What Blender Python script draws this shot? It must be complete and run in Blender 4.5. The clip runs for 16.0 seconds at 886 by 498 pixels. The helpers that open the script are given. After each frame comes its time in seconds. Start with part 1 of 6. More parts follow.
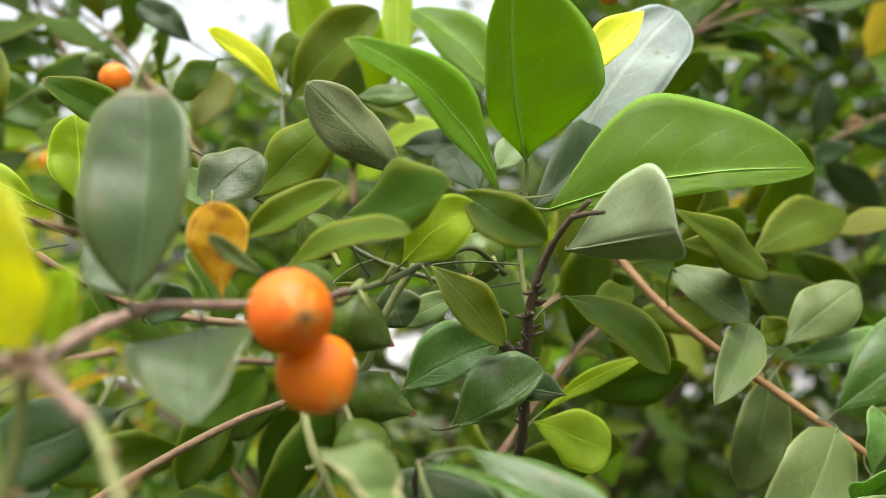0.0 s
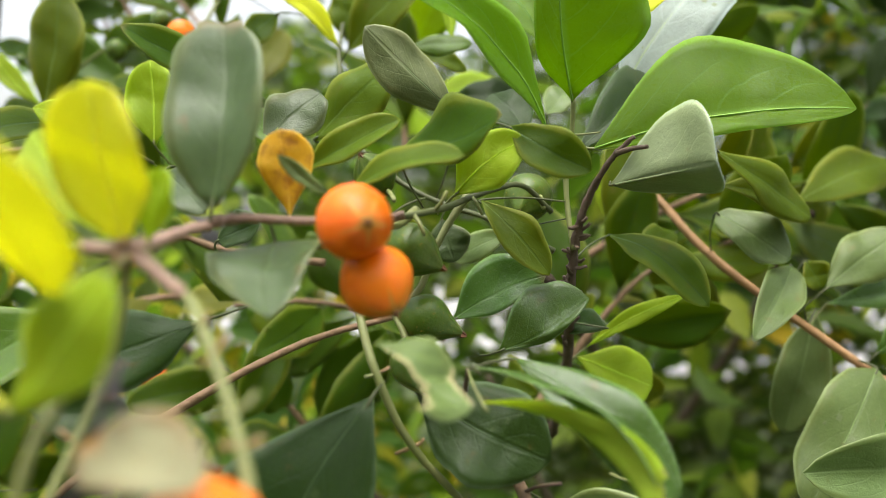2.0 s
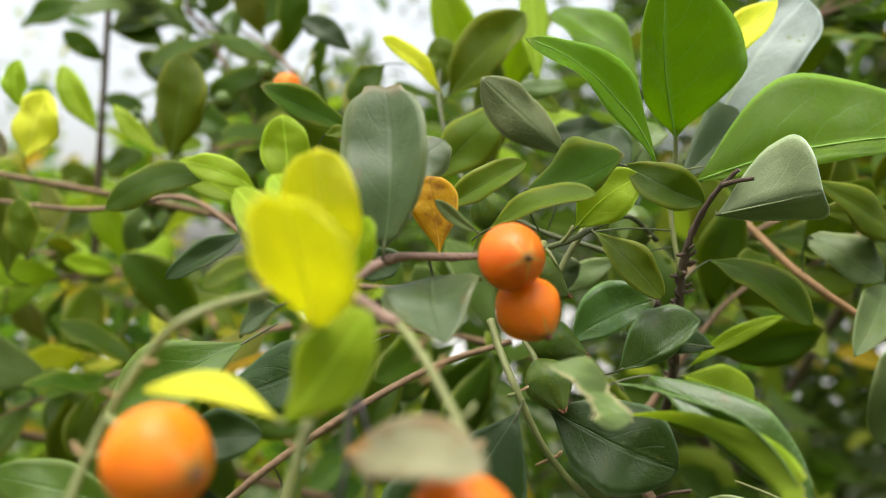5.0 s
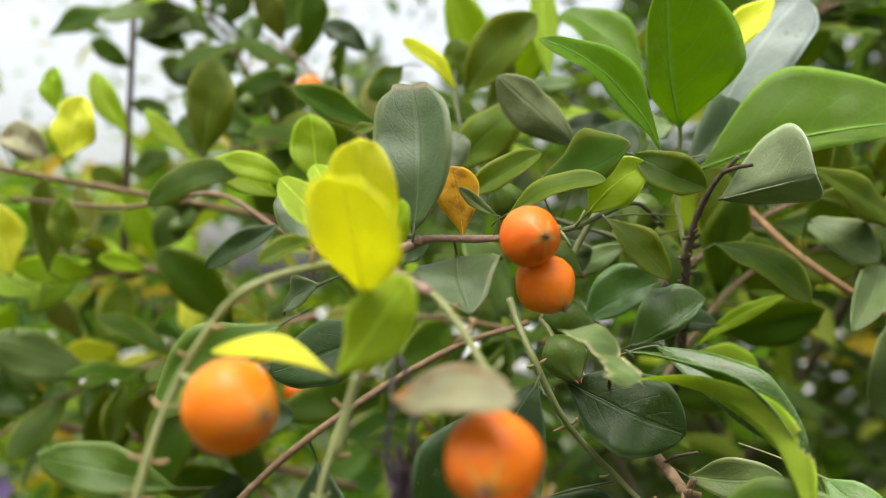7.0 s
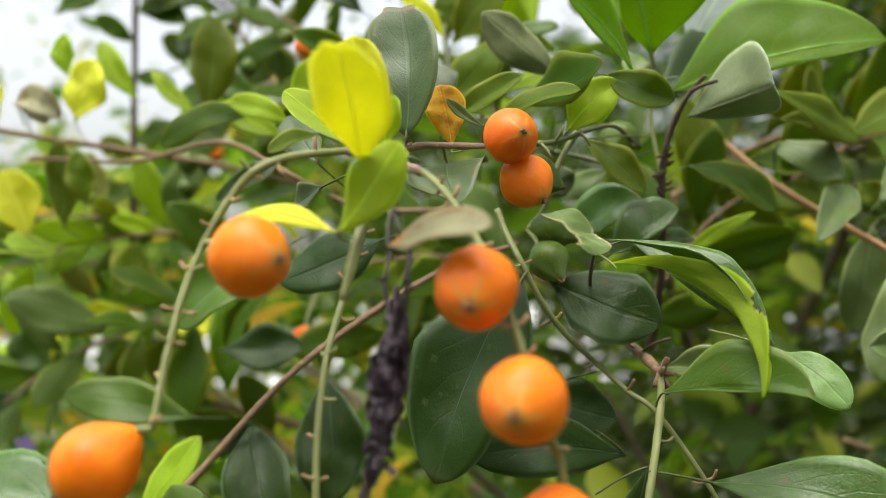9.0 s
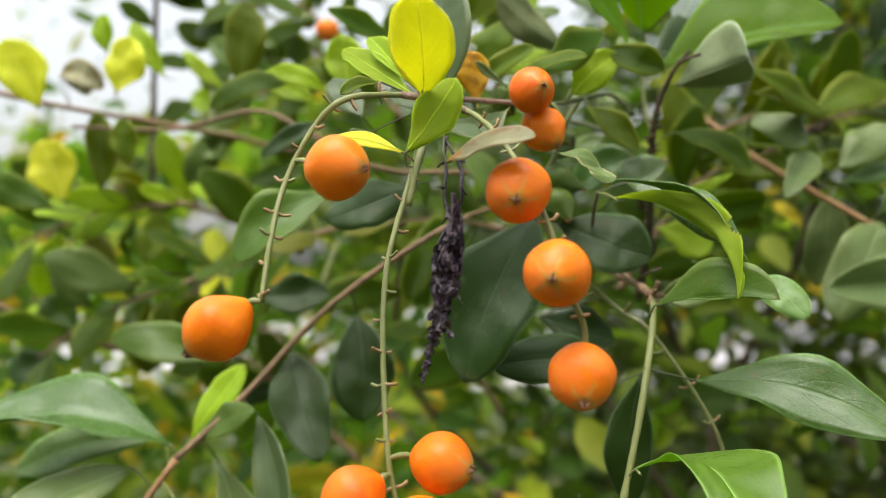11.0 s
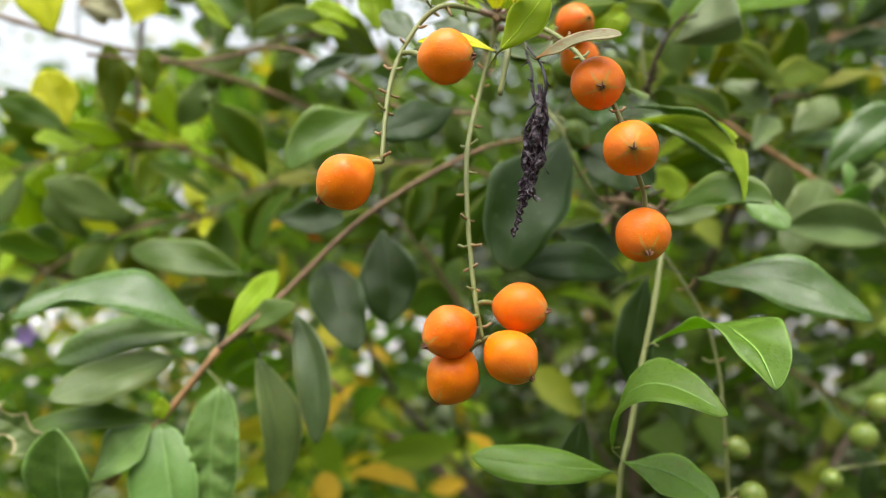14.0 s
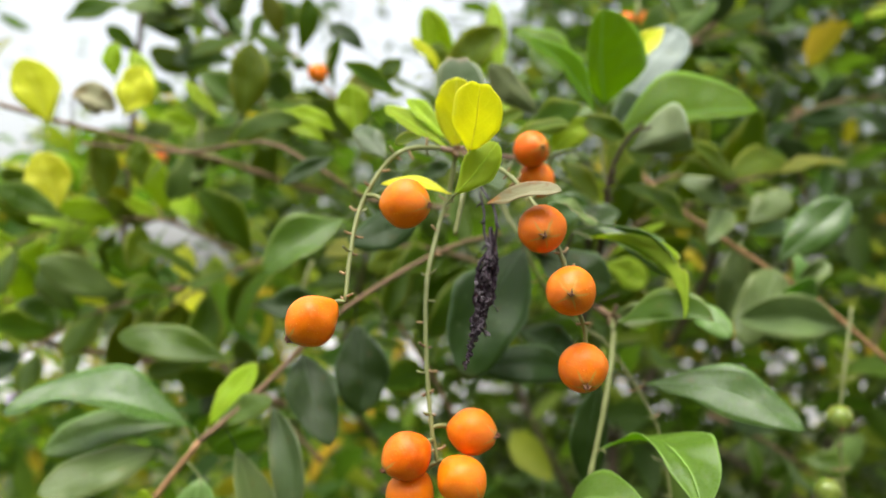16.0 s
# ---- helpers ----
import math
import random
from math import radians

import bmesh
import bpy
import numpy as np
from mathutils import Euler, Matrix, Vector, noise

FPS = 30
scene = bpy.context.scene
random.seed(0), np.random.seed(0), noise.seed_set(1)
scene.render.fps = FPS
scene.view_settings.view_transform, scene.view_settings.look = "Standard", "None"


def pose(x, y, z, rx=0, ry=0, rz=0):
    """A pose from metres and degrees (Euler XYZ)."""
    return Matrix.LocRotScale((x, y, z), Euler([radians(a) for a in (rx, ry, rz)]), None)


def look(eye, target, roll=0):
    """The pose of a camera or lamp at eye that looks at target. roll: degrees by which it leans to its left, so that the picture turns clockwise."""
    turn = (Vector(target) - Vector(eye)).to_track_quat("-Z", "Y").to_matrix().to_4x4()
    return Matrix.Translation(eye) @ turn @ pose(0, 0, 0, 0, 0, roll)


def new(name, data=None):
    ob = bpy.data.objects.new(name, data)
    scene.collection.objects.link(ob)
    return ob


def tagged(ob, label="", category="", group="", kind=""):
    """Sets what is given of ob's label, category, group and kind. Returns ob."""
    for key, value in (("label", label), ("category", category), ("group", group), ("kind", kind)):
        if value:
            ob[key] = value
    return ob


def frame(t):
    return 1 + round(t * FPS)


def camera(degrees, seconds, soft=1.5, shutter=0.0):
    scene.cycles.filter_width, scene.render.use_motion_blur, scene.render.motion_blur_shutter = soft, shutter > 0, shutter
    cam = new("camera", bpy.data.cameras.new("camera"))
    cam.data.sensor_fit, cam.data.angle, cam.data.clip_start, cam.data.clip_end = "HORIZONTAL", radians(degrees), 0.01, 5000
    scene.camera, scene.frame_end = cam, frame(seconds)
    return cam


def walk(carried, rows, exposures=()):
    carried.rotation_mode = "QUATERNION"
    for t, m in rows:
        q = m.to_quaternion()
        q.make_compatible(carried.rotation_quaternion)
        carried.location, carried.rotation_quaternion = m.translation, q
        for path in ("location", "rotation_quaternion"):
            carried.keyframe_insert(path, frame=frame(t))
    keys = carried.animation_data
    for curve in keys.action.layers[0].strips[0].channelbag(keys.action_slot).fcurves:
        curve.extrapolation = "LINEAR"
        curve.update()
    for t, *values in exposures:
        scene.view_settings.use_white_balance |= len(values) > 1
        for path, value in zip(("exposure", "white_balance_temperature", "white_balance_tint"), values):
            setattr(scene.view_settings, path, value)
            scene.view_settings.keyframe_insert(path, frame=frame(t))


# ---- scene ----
cam = camera(57.8, 16.0, soft=0.8)
PATH = [
    (0, (0.03589, 0.03142, 1.54263), (0.04277, 1.03060, 1.58274), 1.628),
    (0.5, (0.03325, 0.03270, 1.54238), (0.01113, 1.03226, 1.56181), 1.625),
    (1, (0.03370, 0.03013, 1.54461), (0.00733, 1.02977, 1.54865), 1.394),
    (1.5, (0.02883, 0.02953, 1.53958), (0.00058, 1.02905, 1.55174), 1.403),
    (2, (0.03577, 0.02257, 1.53433), (-0.01549, 1.02123, 1.54095), 2.175),
    (2.5, (0.04311, 0.01015, 1.53812), (0.00179, 1.00902, 1.56142), 1.449),
    (3, (0.05377, 0.01093, 1.53468), (0.00185, 1.00934, 1.55659), 1.216),
    (3.5, (0.04194, 0.00667, 1.53410), (-0.02163, 1.00397, 1.57068), 1.239),
    (4, (0.02481, 0.01004, 1.53217), (-0.07608, 1.00436, 1.56614), 1.339),
    (6.5, (0.02008, -0.00515, 1.53876), (-0.09406, 0.98710, 1.58790), 0.044),
    (7, (0.02009, -0.00701, 1.53050), (-0.10314, 0.98450, 1.57195), -0.163),
    (7.5, (0.01849, -0.00736, 1.52813), (-0.10056, 0.98482, 1.56568), -0.493),
    (8, (0.02241, -0.01456, 1.52575), (-0.09659, 0.97752, 1.56599), -0.599),
    (8.5, (0.02177, -0.01991, 1.52049), (-0.10298, 0.97154, 1.55884), -1.080),
    (9, (0.02358, -0.02150, 1.51198), (-0.10185, 0.97003, 1.54573), -1.863),
    (11.5, (0.00840, -0.05980, 1.49335), (-0.07442, 0.93597, 1.53294), -0.989),
    (12, (0.00156, -0.06313, 1.49019), (-0.06305, 0.93448, 1.51447), -0.603),
    (12.5, (-0.00757, -0.05877, 1.48321), (-0.05200, 0.93964, 1.51773), -0.109),
    (13, (-0.02593, -0.06387, 1.47823), (-0.04920, 0.93527, 1.51247), 0.219),
    (13.5, (-0.02684, -0.07183, 1.47256), (-0.01992, 0.92730, 1.51360), 0.704),
    (14, (-0.02127, -0.08087, 1.46732), (0.00083, 0.91786, 1.51246), 0.954),
    (14.5, (-0.01517, -0.09111, 1.46867), (0.02548, 0.90689, 1.51689), 0.976),
    (15, (-0.01081, -0.08845, 1.47056), (0.03713, 0.90863, 1.52991), 0.849),
    (15.5, (-0.01164, -0.09205, 1.48215), (0.02983, 0.90455, 1.55327), 1.004),
    (16, (-0.01412, -0.09929, 1.49096), (0.01556, 0.89737, 1.56695), 1.230),
]
walk(cam, [(t, look(eye, target, roll)) for t, eye, target, roll in PATH], exposures=[(0, 1.42), (3, 1.38), (4, 1.28), (6.5, 1.18), (9, 1.17), (13, 1.20), (15, 1.28), (16, 1.26)])
# a phone's small lens, held close
cam.data.dof.use_dof = True
cam.data.dof.focus_distance = 0.160
cam.data.dof.aperture_fstop = 11.5

# ---- light: bright overcast sky ----
SUN_UP, SUN_TURN = 72.0, 200.0
world = bpy.data.worlds.new("overcast_sky")
scene.world = world
world.use_nodes = True
wn, wl = world.node_tree.nodes, world.node_tree.links
sky = wn.new("ShaderNodeTexSky")
sky.sky_type, sky.sun_disc = "NISHITA", False
sky.sun_elevation, sky.sun_rotation = radians(SUN_UP), radians(SUN_TURN)
sky.air_density, sky.dust_density, sky.ozone_density = 1.6, 6.0, 1.0
pale = wn.new("ShaderNodeHueSaturation")
pale.inputs["Saturation"].default_value = 0.24
wl.new(sky.outputs[0], pale.inputs["Color"])
wl.new(pale.outputs[0], wn["Background"].inputs["Color"])
wn["Background"].inputs["Strength"].default_value = 0.136
sun = new("sun", bpy.data.lights.new("sun", "SUN"))
sun.data.energy, sun.data.angle, sun.data.color = 1.20, radians(50), (1.0, 0.96, 0.88)
sun.matrix_basis = look((2.5 * math.sin(radians(SUN_TURN)), 2.5 * math.cos(radians(SUN_TURN)), 1.5 + 2.5 * math.tan(radians(SUN_UP))), (0, 0, 1.5))


# ---- materials ----
class Mat:
    """A node material with short ways to add nodes."""

    def __init__(self, name):
        self.m = bpy.data.materials.new(name)
        self.m.use_nodes = True
        self.t = self.m.node_tree
        self.b = self.t.nodes["Principled BSDF"]
        self.out = self.t.nodes["Material Output"]

    def n(self, kind, *ins, **sets):
        node = self.t.nodes.new("ShaderNode" + kind)
        if "op" in sets:
            node.operation = sets["op"]
        if "blend" in sets:
            node.data_type, node.blend_type = "RGBA", sets["blend"]
        for i, v in enumerate(ins):
            self.put(node.inputs[i], v)
        return node

    def put(self, socket, v):
        if isinstance(v, bpy.types.NodeSocket):
            self.t.links.new(v, socket)
        elif v is not None:
            socket.default_value = v

    def math(self, op, a, b=0.0, c=0.0):
        return self.n("Math", a, b, c, op=op).outputs[0]

    def mix(self, f, a, b, blend="MIX"):
        node = self.n("Mix", blend=blend)
        self.put(node.inputs[0], f)
        self.put(node.inputs[6], a if isinstance(a, bpy.types.NodeSocket) else (*a, 1))
        self.put(node.inputs[7], b if isinstance(b, bpy.types.NodeSocket) else (*b, 1))
        return node.outputs[2]

    def noise(self, scale, detail=3.0, coord="Object", rough=0.55):
        tc = self.n("TexCoord")
        node = self.n("TexNoise")
        self.put(node.inputs["Vector"], tc.outputs[coord])
        for k, v in (("Scale", scale), ("Detail", detail), ("Roughness", rough)):
            node.inputs[k].default_value = v
        return node.outputs["Fac"]

    def step(self, x, lo, hi):
        node = self.n("MapRange")
        node.interpolation_type = "SMOOTHSTEP"
        self.put(node.inputs[0], x)
        node.inputs[1].default_value, node.inputs[2].default_value = lo, hi
        return node.outputs[0]

    def bump(self, h, strength, distance):
        node = self.n("Bump")
        node.inputs["Strength"].default_value, node.inputs["Distance"].default_value = strength, distance
        self.put(node.inputs["Height"], h)
        self.put(self.b.inputs["Normal"], node.outputs[0])
        return node.outputs[0]


def blade_material(name, col, through_col, share, rough=0.38, spots=0.25, low=0.62, stain=(0.20, 0.15, 0.03), vein=0.30, veins=5.0, gloss=0.38, rim=None, foot=None, rimmed=0.5):
    """One face of a leaf: veins from the leaf's own length and width, mottling, stains, light let through."""
    m = Mat(name)
    uv = m.n("UVMap").outputs[0]
    sep = m.n("SeparateXYZ", uv)
    u, v = sep.outputs[0], sep.outputs[1]
    a = m.math("ABSOLUTE", m.math("MULTIPLY_ADD", v, 2.0, -1.0))
    wob = m.noise(140.0, 2.0)
    s = m.math("ADD", m.math("MULTIPLY_ADD", u, veins, m.math("MULTIPLY_ADD", m.math("MULTIPLY", a, a), -1.5, m.math("MULTIPLY", a, -1.0))), m.math("MULTIPLY", wob, 0.35))
    d = m.math("ABSOLUTE", m.math("ADD", m.math("FRACT", s), -0.5))
    side = m.math("MULTIPLY", m.math("SUBTRACT", 1.0, m.step(d, 0.012, 0.06)), m.step(a, 1.0, 0.45))
    mid = m.math("SUBTRACT", 1.0, m.step(a, 0.02, 0.09))
    cell = m.n("TexVoronoi")
    cell.feature, cell.inputs["Scale"].default_value = "DISTANCE_TO_EDGE", 1.0
    m.put(cell.inputs["Vector"], m.n("CombineXYZ", m.math("MULTIPLY", u, 17.0), m.math("MULTIPLY", v, 10.0), m.math("MULTIPLY", wob, 1.5)).outputs[0])
    net = m.math("MULTIPLY", m.math("SUBTRACT", 1.0, m.step(cell.outputs["Distance"], 0.01, 0.10)), m.step(a, 1.0, 0.75))
    ribs = m.math("MAXIMUM", m.math("MAXIMUM", m.math("MULTIPLY", side, 0.55), m.math("MULTIPLY", net, 0.14)), mid)
    big = m.noise(60.0, 3.0)
    fine = m.noise(900.0, 4.0)
    rnd = m.n("ObjectInfo").outputs["Random"]
    hsv = m.n("HueSaturation")
    m.put(hsv.inputs["Hue"], m.math("MULTIPLY_ADD", rnd, 0.018, 0.490))
    m.put(hsv.inputs["Value"], m.math("ADD", m.math("ADD", m.math("MULTIPLY_ADD", big, 0.7, 0.37), m.math("MULTIPLY_ADD", m.noise(330.0, 3.0), 0.3, m.math("MULTIPLY_ADD", fine, 0.36, -0.18))), m.math("MULTIPLY", rnd, 0.26)))
    m.put(hsv.inputs["Color"], (*col, 1))
    lighter = tuple(min(1, c * 1.7 + 0.05) for c in col)
    c1 = m.mix(m.math("MULTIPLY", ribs, vein), hsv.outputs[0], lighter)
    c2 = m.mix(m.math("MULTIPLY", m.step(m.noise(220.0, 5.0, rough=0.7), low, low + 0.12), spots), c1, stain)
    c3 = m.mix(m.math("MULTIPLY", m.step(m.math("MULTIPLY_ADD", m.noise(500.0, 2.0), 0.06, a), 0.93, 1.0), 0.75), c2, tuple(min(1, c * 1.25) for c in lighter))
    fleck = m.math("MULTIPLY", m.step(m.noise(760.0, 3.0, rough=0.7), 0.62, 0.70), 0.30)
    c3 = m.mix(fleck, c3, tuple(min(1, c * 1.5 + 0.03) for c in col))
    dots = m.math("MULTIPLY", m.step(m.noise(1250.0, 2.0), 0.67, 0.73), 0.42)
    c3 = m.mix(dots, c3, tuple(c * 0.35 for c in col))
    dry = m.math("MULTIPLY", m.step(m.math("ADD", u, m.math("MULTIPLY", m.noise(300.0, 3.0), 0.10)), 0.97, 1.05), m.step(rnd, 0.80, 0.95))
    c3 = m.mix(m.math("MULTIPLY", dry, 0.4), c3, (0.30, 0.17, 0.10))
    if rim:
        c3 = m.mix(m.math("MULTIPLY", m.step(m.math("MULTIPLY_ADD", m.noise(260.0, 3.0), 0.7, a), 1.0, 1.35), rimmed), c3, rim)
    if foot:
        c3 = m.mix(m.math("MULTIPLY", m.step(m.math("MULTIPLY_ADD", m.noise(300.0, 3.0), 0.35, u), 0.42, 0.20), 0.8), c3, foot)
    m.put(m.b.inputs["Base Color"], c3)
    m.put(m.b.inputs["Roughness"], m.math("MULTIPLY_ADD", fine, 0.24, m.math("MULTIPLY_ADD", big, 0.16, rough - 0.20)))
    m.b.inputs["Specular IOR Level"].default_value = gloss
    leather = m.noise(1700.0, 4.0, rough=0.65)
    h = m.math("ADD", m.math("MULTIPLY", m.math("MAXIMUM", m.math("MULTIPLY", side, 0.35), mid), -0.35), m.math("ADD", m.math("MULTIPLY", leather, 0.36), m.math("MULTIPLY_ADD", big, 0.45, m.math("MULTIPLY", net, -0.04))))
    m.bump(h, 0.5, 0.0007)
    tr = m.n("BsdfTranslucent")
    m.put(tr.inputs[0], m.mix(m.math("MULTIPLY", ribs, 0.3), through_col, lighter))
    both = m.n("MixShader", share, m.b.outputs[0], tr.outputs[0])
    m.t.links.new(both.outputs[0], m.out.inputs[0])
    return m.m


def plain_material(name, col, dark, rough=0.6, scale=200.0, bump=0.4, distance=0.0004, glow=None):
    m = Mat(name)
    f = m.noise(scale, 5.0)
    g = m.noise(scale * 0.15, 2.0)
    m.put(m.b.inputs["Base Color"], m.mix(m.math("MULTIPLY_ADD", f, 0.8, m.math("MULTIPLY_ADD", g, 0.6, -0.35)), col, dark))
    m.b.inputs["Roughness"].default_value = rough
    m.bump(m.math("ADD", f, g), bump, distance)
    if glow:
        tr = m.n("BsdfTranslucent", (*glow, 1))
        m.t.links.new(m.n("MixShader", 0.5, m.b.outputs[0], tr.outputs[0]).outputs[0], m.out.inputs[0])
    return m.m


LEAF, RIBS = {}, {}
for kind, top, under, glow, share, rough in (
        ("fresh", (0.108, 0.208, 0.008), (0.140, 0.240, 0.030), (0.45, 0.67, 0.006), 0.52, 0.30),
        ("mid", (0.072, 0.138, 0.010), (0.105, 0.165, 0.034), (0.24, 0.38, 0.008), 0.38, 0.34),
        ("leafgreen", (0.150, 0.262, 0.060), (0.180, 0.280, 0.075), (0.30, 0.54, 0.040), 0.40, 0.30),
        ("spring", (0.112, 0.205, 0.022), (0.150, 0.245, 0.040), (0.36, 0.60, 0.015), 0.46, 0.30),
        # sky glow from behind and inner shade are put into this colour
        ("backlit_tone", (0.046, 0.096, 0.005), (0.060, 0.104, 0.009), (0.32, 0.42, 0.004), 0.48, 0.46),
        ("glossy", (0.058, 0.122, 0.016), (0.095, 0.160, 0.040), (0.18, 0.34, 0.010), 0.26, 0.25),
        # dark green leaf, lowered further to stand for shade between leaves
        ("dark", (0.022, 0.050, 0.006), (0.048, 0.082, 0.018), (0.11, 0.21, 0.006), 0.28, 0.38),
        ("olive", (0.090, 0.148, 0.006), (0.150, 0.165, 0.022), (0.38, 0.40, 0.005), 0.44, 0.40),
        ("lime", (0.320, 0.450, 0.022), (0.340, 0.450, 0.045), (0.60, 0.76, 0.015), 0.54, 0.44),
        ("yellow", (0.720, 0.740, 0.066), (0.730, 0.740, 0.072), (0.95, 0.96, 0.060), 0.58, 0.46),
        # pale underside colour, with sky sheen mixed into it
        ("silver", (0.205, 0.250, 0.125), (0.290, 0.345, 0.310), (0.30, 0.42, 0.200), 0.25, 0.34),
        ("pale", (0.126, 0.188, 0.052), (0.165, 0.215, 0.090), (0.18, 0.33, 0.045), 0.25, 0.36),
        ("grey", (0.060, 0.094, 0.030), (0.140, 0.170, 0.068), (0.13, 0.25, 0.035), 0.20, 0.34),
        ("orange", (0.520, 0.305, 0.010), (0.520, 0.310, 0.020), (0.85, 0.45, 0.010), 0.45, 0.46),
        ("withered", (0.310, 0.310, 0.175), (0.330, 0.310, 0.185), (0.46, 0.36, 0.120), 0.32, 0.50)):
    dying = dict(rim=(0.150, 0.062, 0.024), foot=(0.520, 0.190, 0.020)) if kind == "withered" else dict(rim=(0.340, 0.320, 0.025), rimmed=0.32) if kind in ("olive", "backlit_tone") else dict(rim=(0.240, 0.190, 0.035), rimmed=0.16) if kind in ("grey", "pale", "mid") else {}
    brown = {"orange": 0.8, "withered": 0.75}.get(kind, 0.34)
    speck = {"orange": 0.47, "withered": 0.52}.get(kind, 0.60)
    LEAF[kind] = (blade_material(kind + "_leaf_face", top, glow, share, rough, brown, speck, (0.16, 0.07, 0.015), vein={"yellow": 0.6, "fresh": 0.85, "spring": 0.5, "leafgreen": 0.34, "lime": 0.4, "mid": 0.2, "glossy": 0.2, "olive": 0.2}.get(kind, 0.10), gloss={"mid": 0.36, "pale": 0.36, "grey": 0.36, "leafgreen": 0.5, "glossy": 0.55, "fresh": 0.20, "dark": 0.24, "spring": 0.40, "backlit_tone": 0.12, "olive": 0.16}.get(kind, 0.24), **dying),
                  blade_material(kind + "_leaf_back", under, glow, share, rough + 0.12, brown * 0.7, speck, (0.16, 0.07, 0.015), gloss=0.24, **dying))
    RIBS[kind] = plain_material(kind + "_leaf_rib", tuple(min(0.9, c * 2.3 + 0.04) for c in top), tuple(min(0.8, c * 1.8 + 0.03) for c in top), 0.5, 300, glow=None if kind in ("fresh", "spring") else tuple(min(0.95, c * 1.15 + 0.04) for c in glow))
# stalk green darkened in the colour, as if it stood in shade
STALK_DARK = plain_material("shade_toned_stalk", (0.090, 0.110, 0.035), (0.050, 0.050, 0.020), 0.6, 500, 0.5, 0.0003)
BARK = plain_material("brown_bark", (0.265, 0.165, 0.085), (0.085, 0.053, 0.033), 0.8, 600, 0.9, 0.0006)
BARK_TAN = plain_material("tan_bark", (0.370, 0.205, 0.085), (0.180, 0.095, 0.040), 0.7, 500, 0.7, 0.0005)
BARK_PINK = plain_material("pinkish_bark", (0.360, 0.240, 0.180), (0.120, 0.070, 0.050), 0.75, 800, 1.0, 0.0007)
BARK_DARK = plain_material("dark_bark", (0.130, 0.088, 0.056), (0.030, 0.022, 0.018), 0.9, 300, 0.9, 0.0008)
STALK = plain_material("green_stalk", (0.205, 0.230, 0.070), (0.135, 0.140, 0.050), 0.55, 500, 0.5, 0.0003)
STUB = plain_material("stub_brown", (0.360, 0.250, 0.110), (0.170, 0.090, 0.050), 0.8, 700)
CHEWED = plain_material("chewed_edge", (0.420, 0.400, 0.200), (0.260, 0.190, 0.080), 0.8, 900)
BLACK = plain_material("withered_black", (0.040, 0.021, 0.034), (0.005, 0.003, 0.005), 0.34, 900, 1.0, 0.0008)
CALYX = plain_material("dry_calyx", (0.200, 0.085, 0.040), (0.050, 0.020, 0.012), 0.95, 900)
SOIL = plain_material("grassy_soil", (0.075, 0.095, 0.035), (0.035, 0.04, 0.02), 0.95, 6.0, 0.6, 0.02)
PAVING = plain_material("pale_concrete", (0.58, 0.57, 0.55), (0.46, 0.45, 0.43), 0.9, 3.0, 0.4, 0.01)


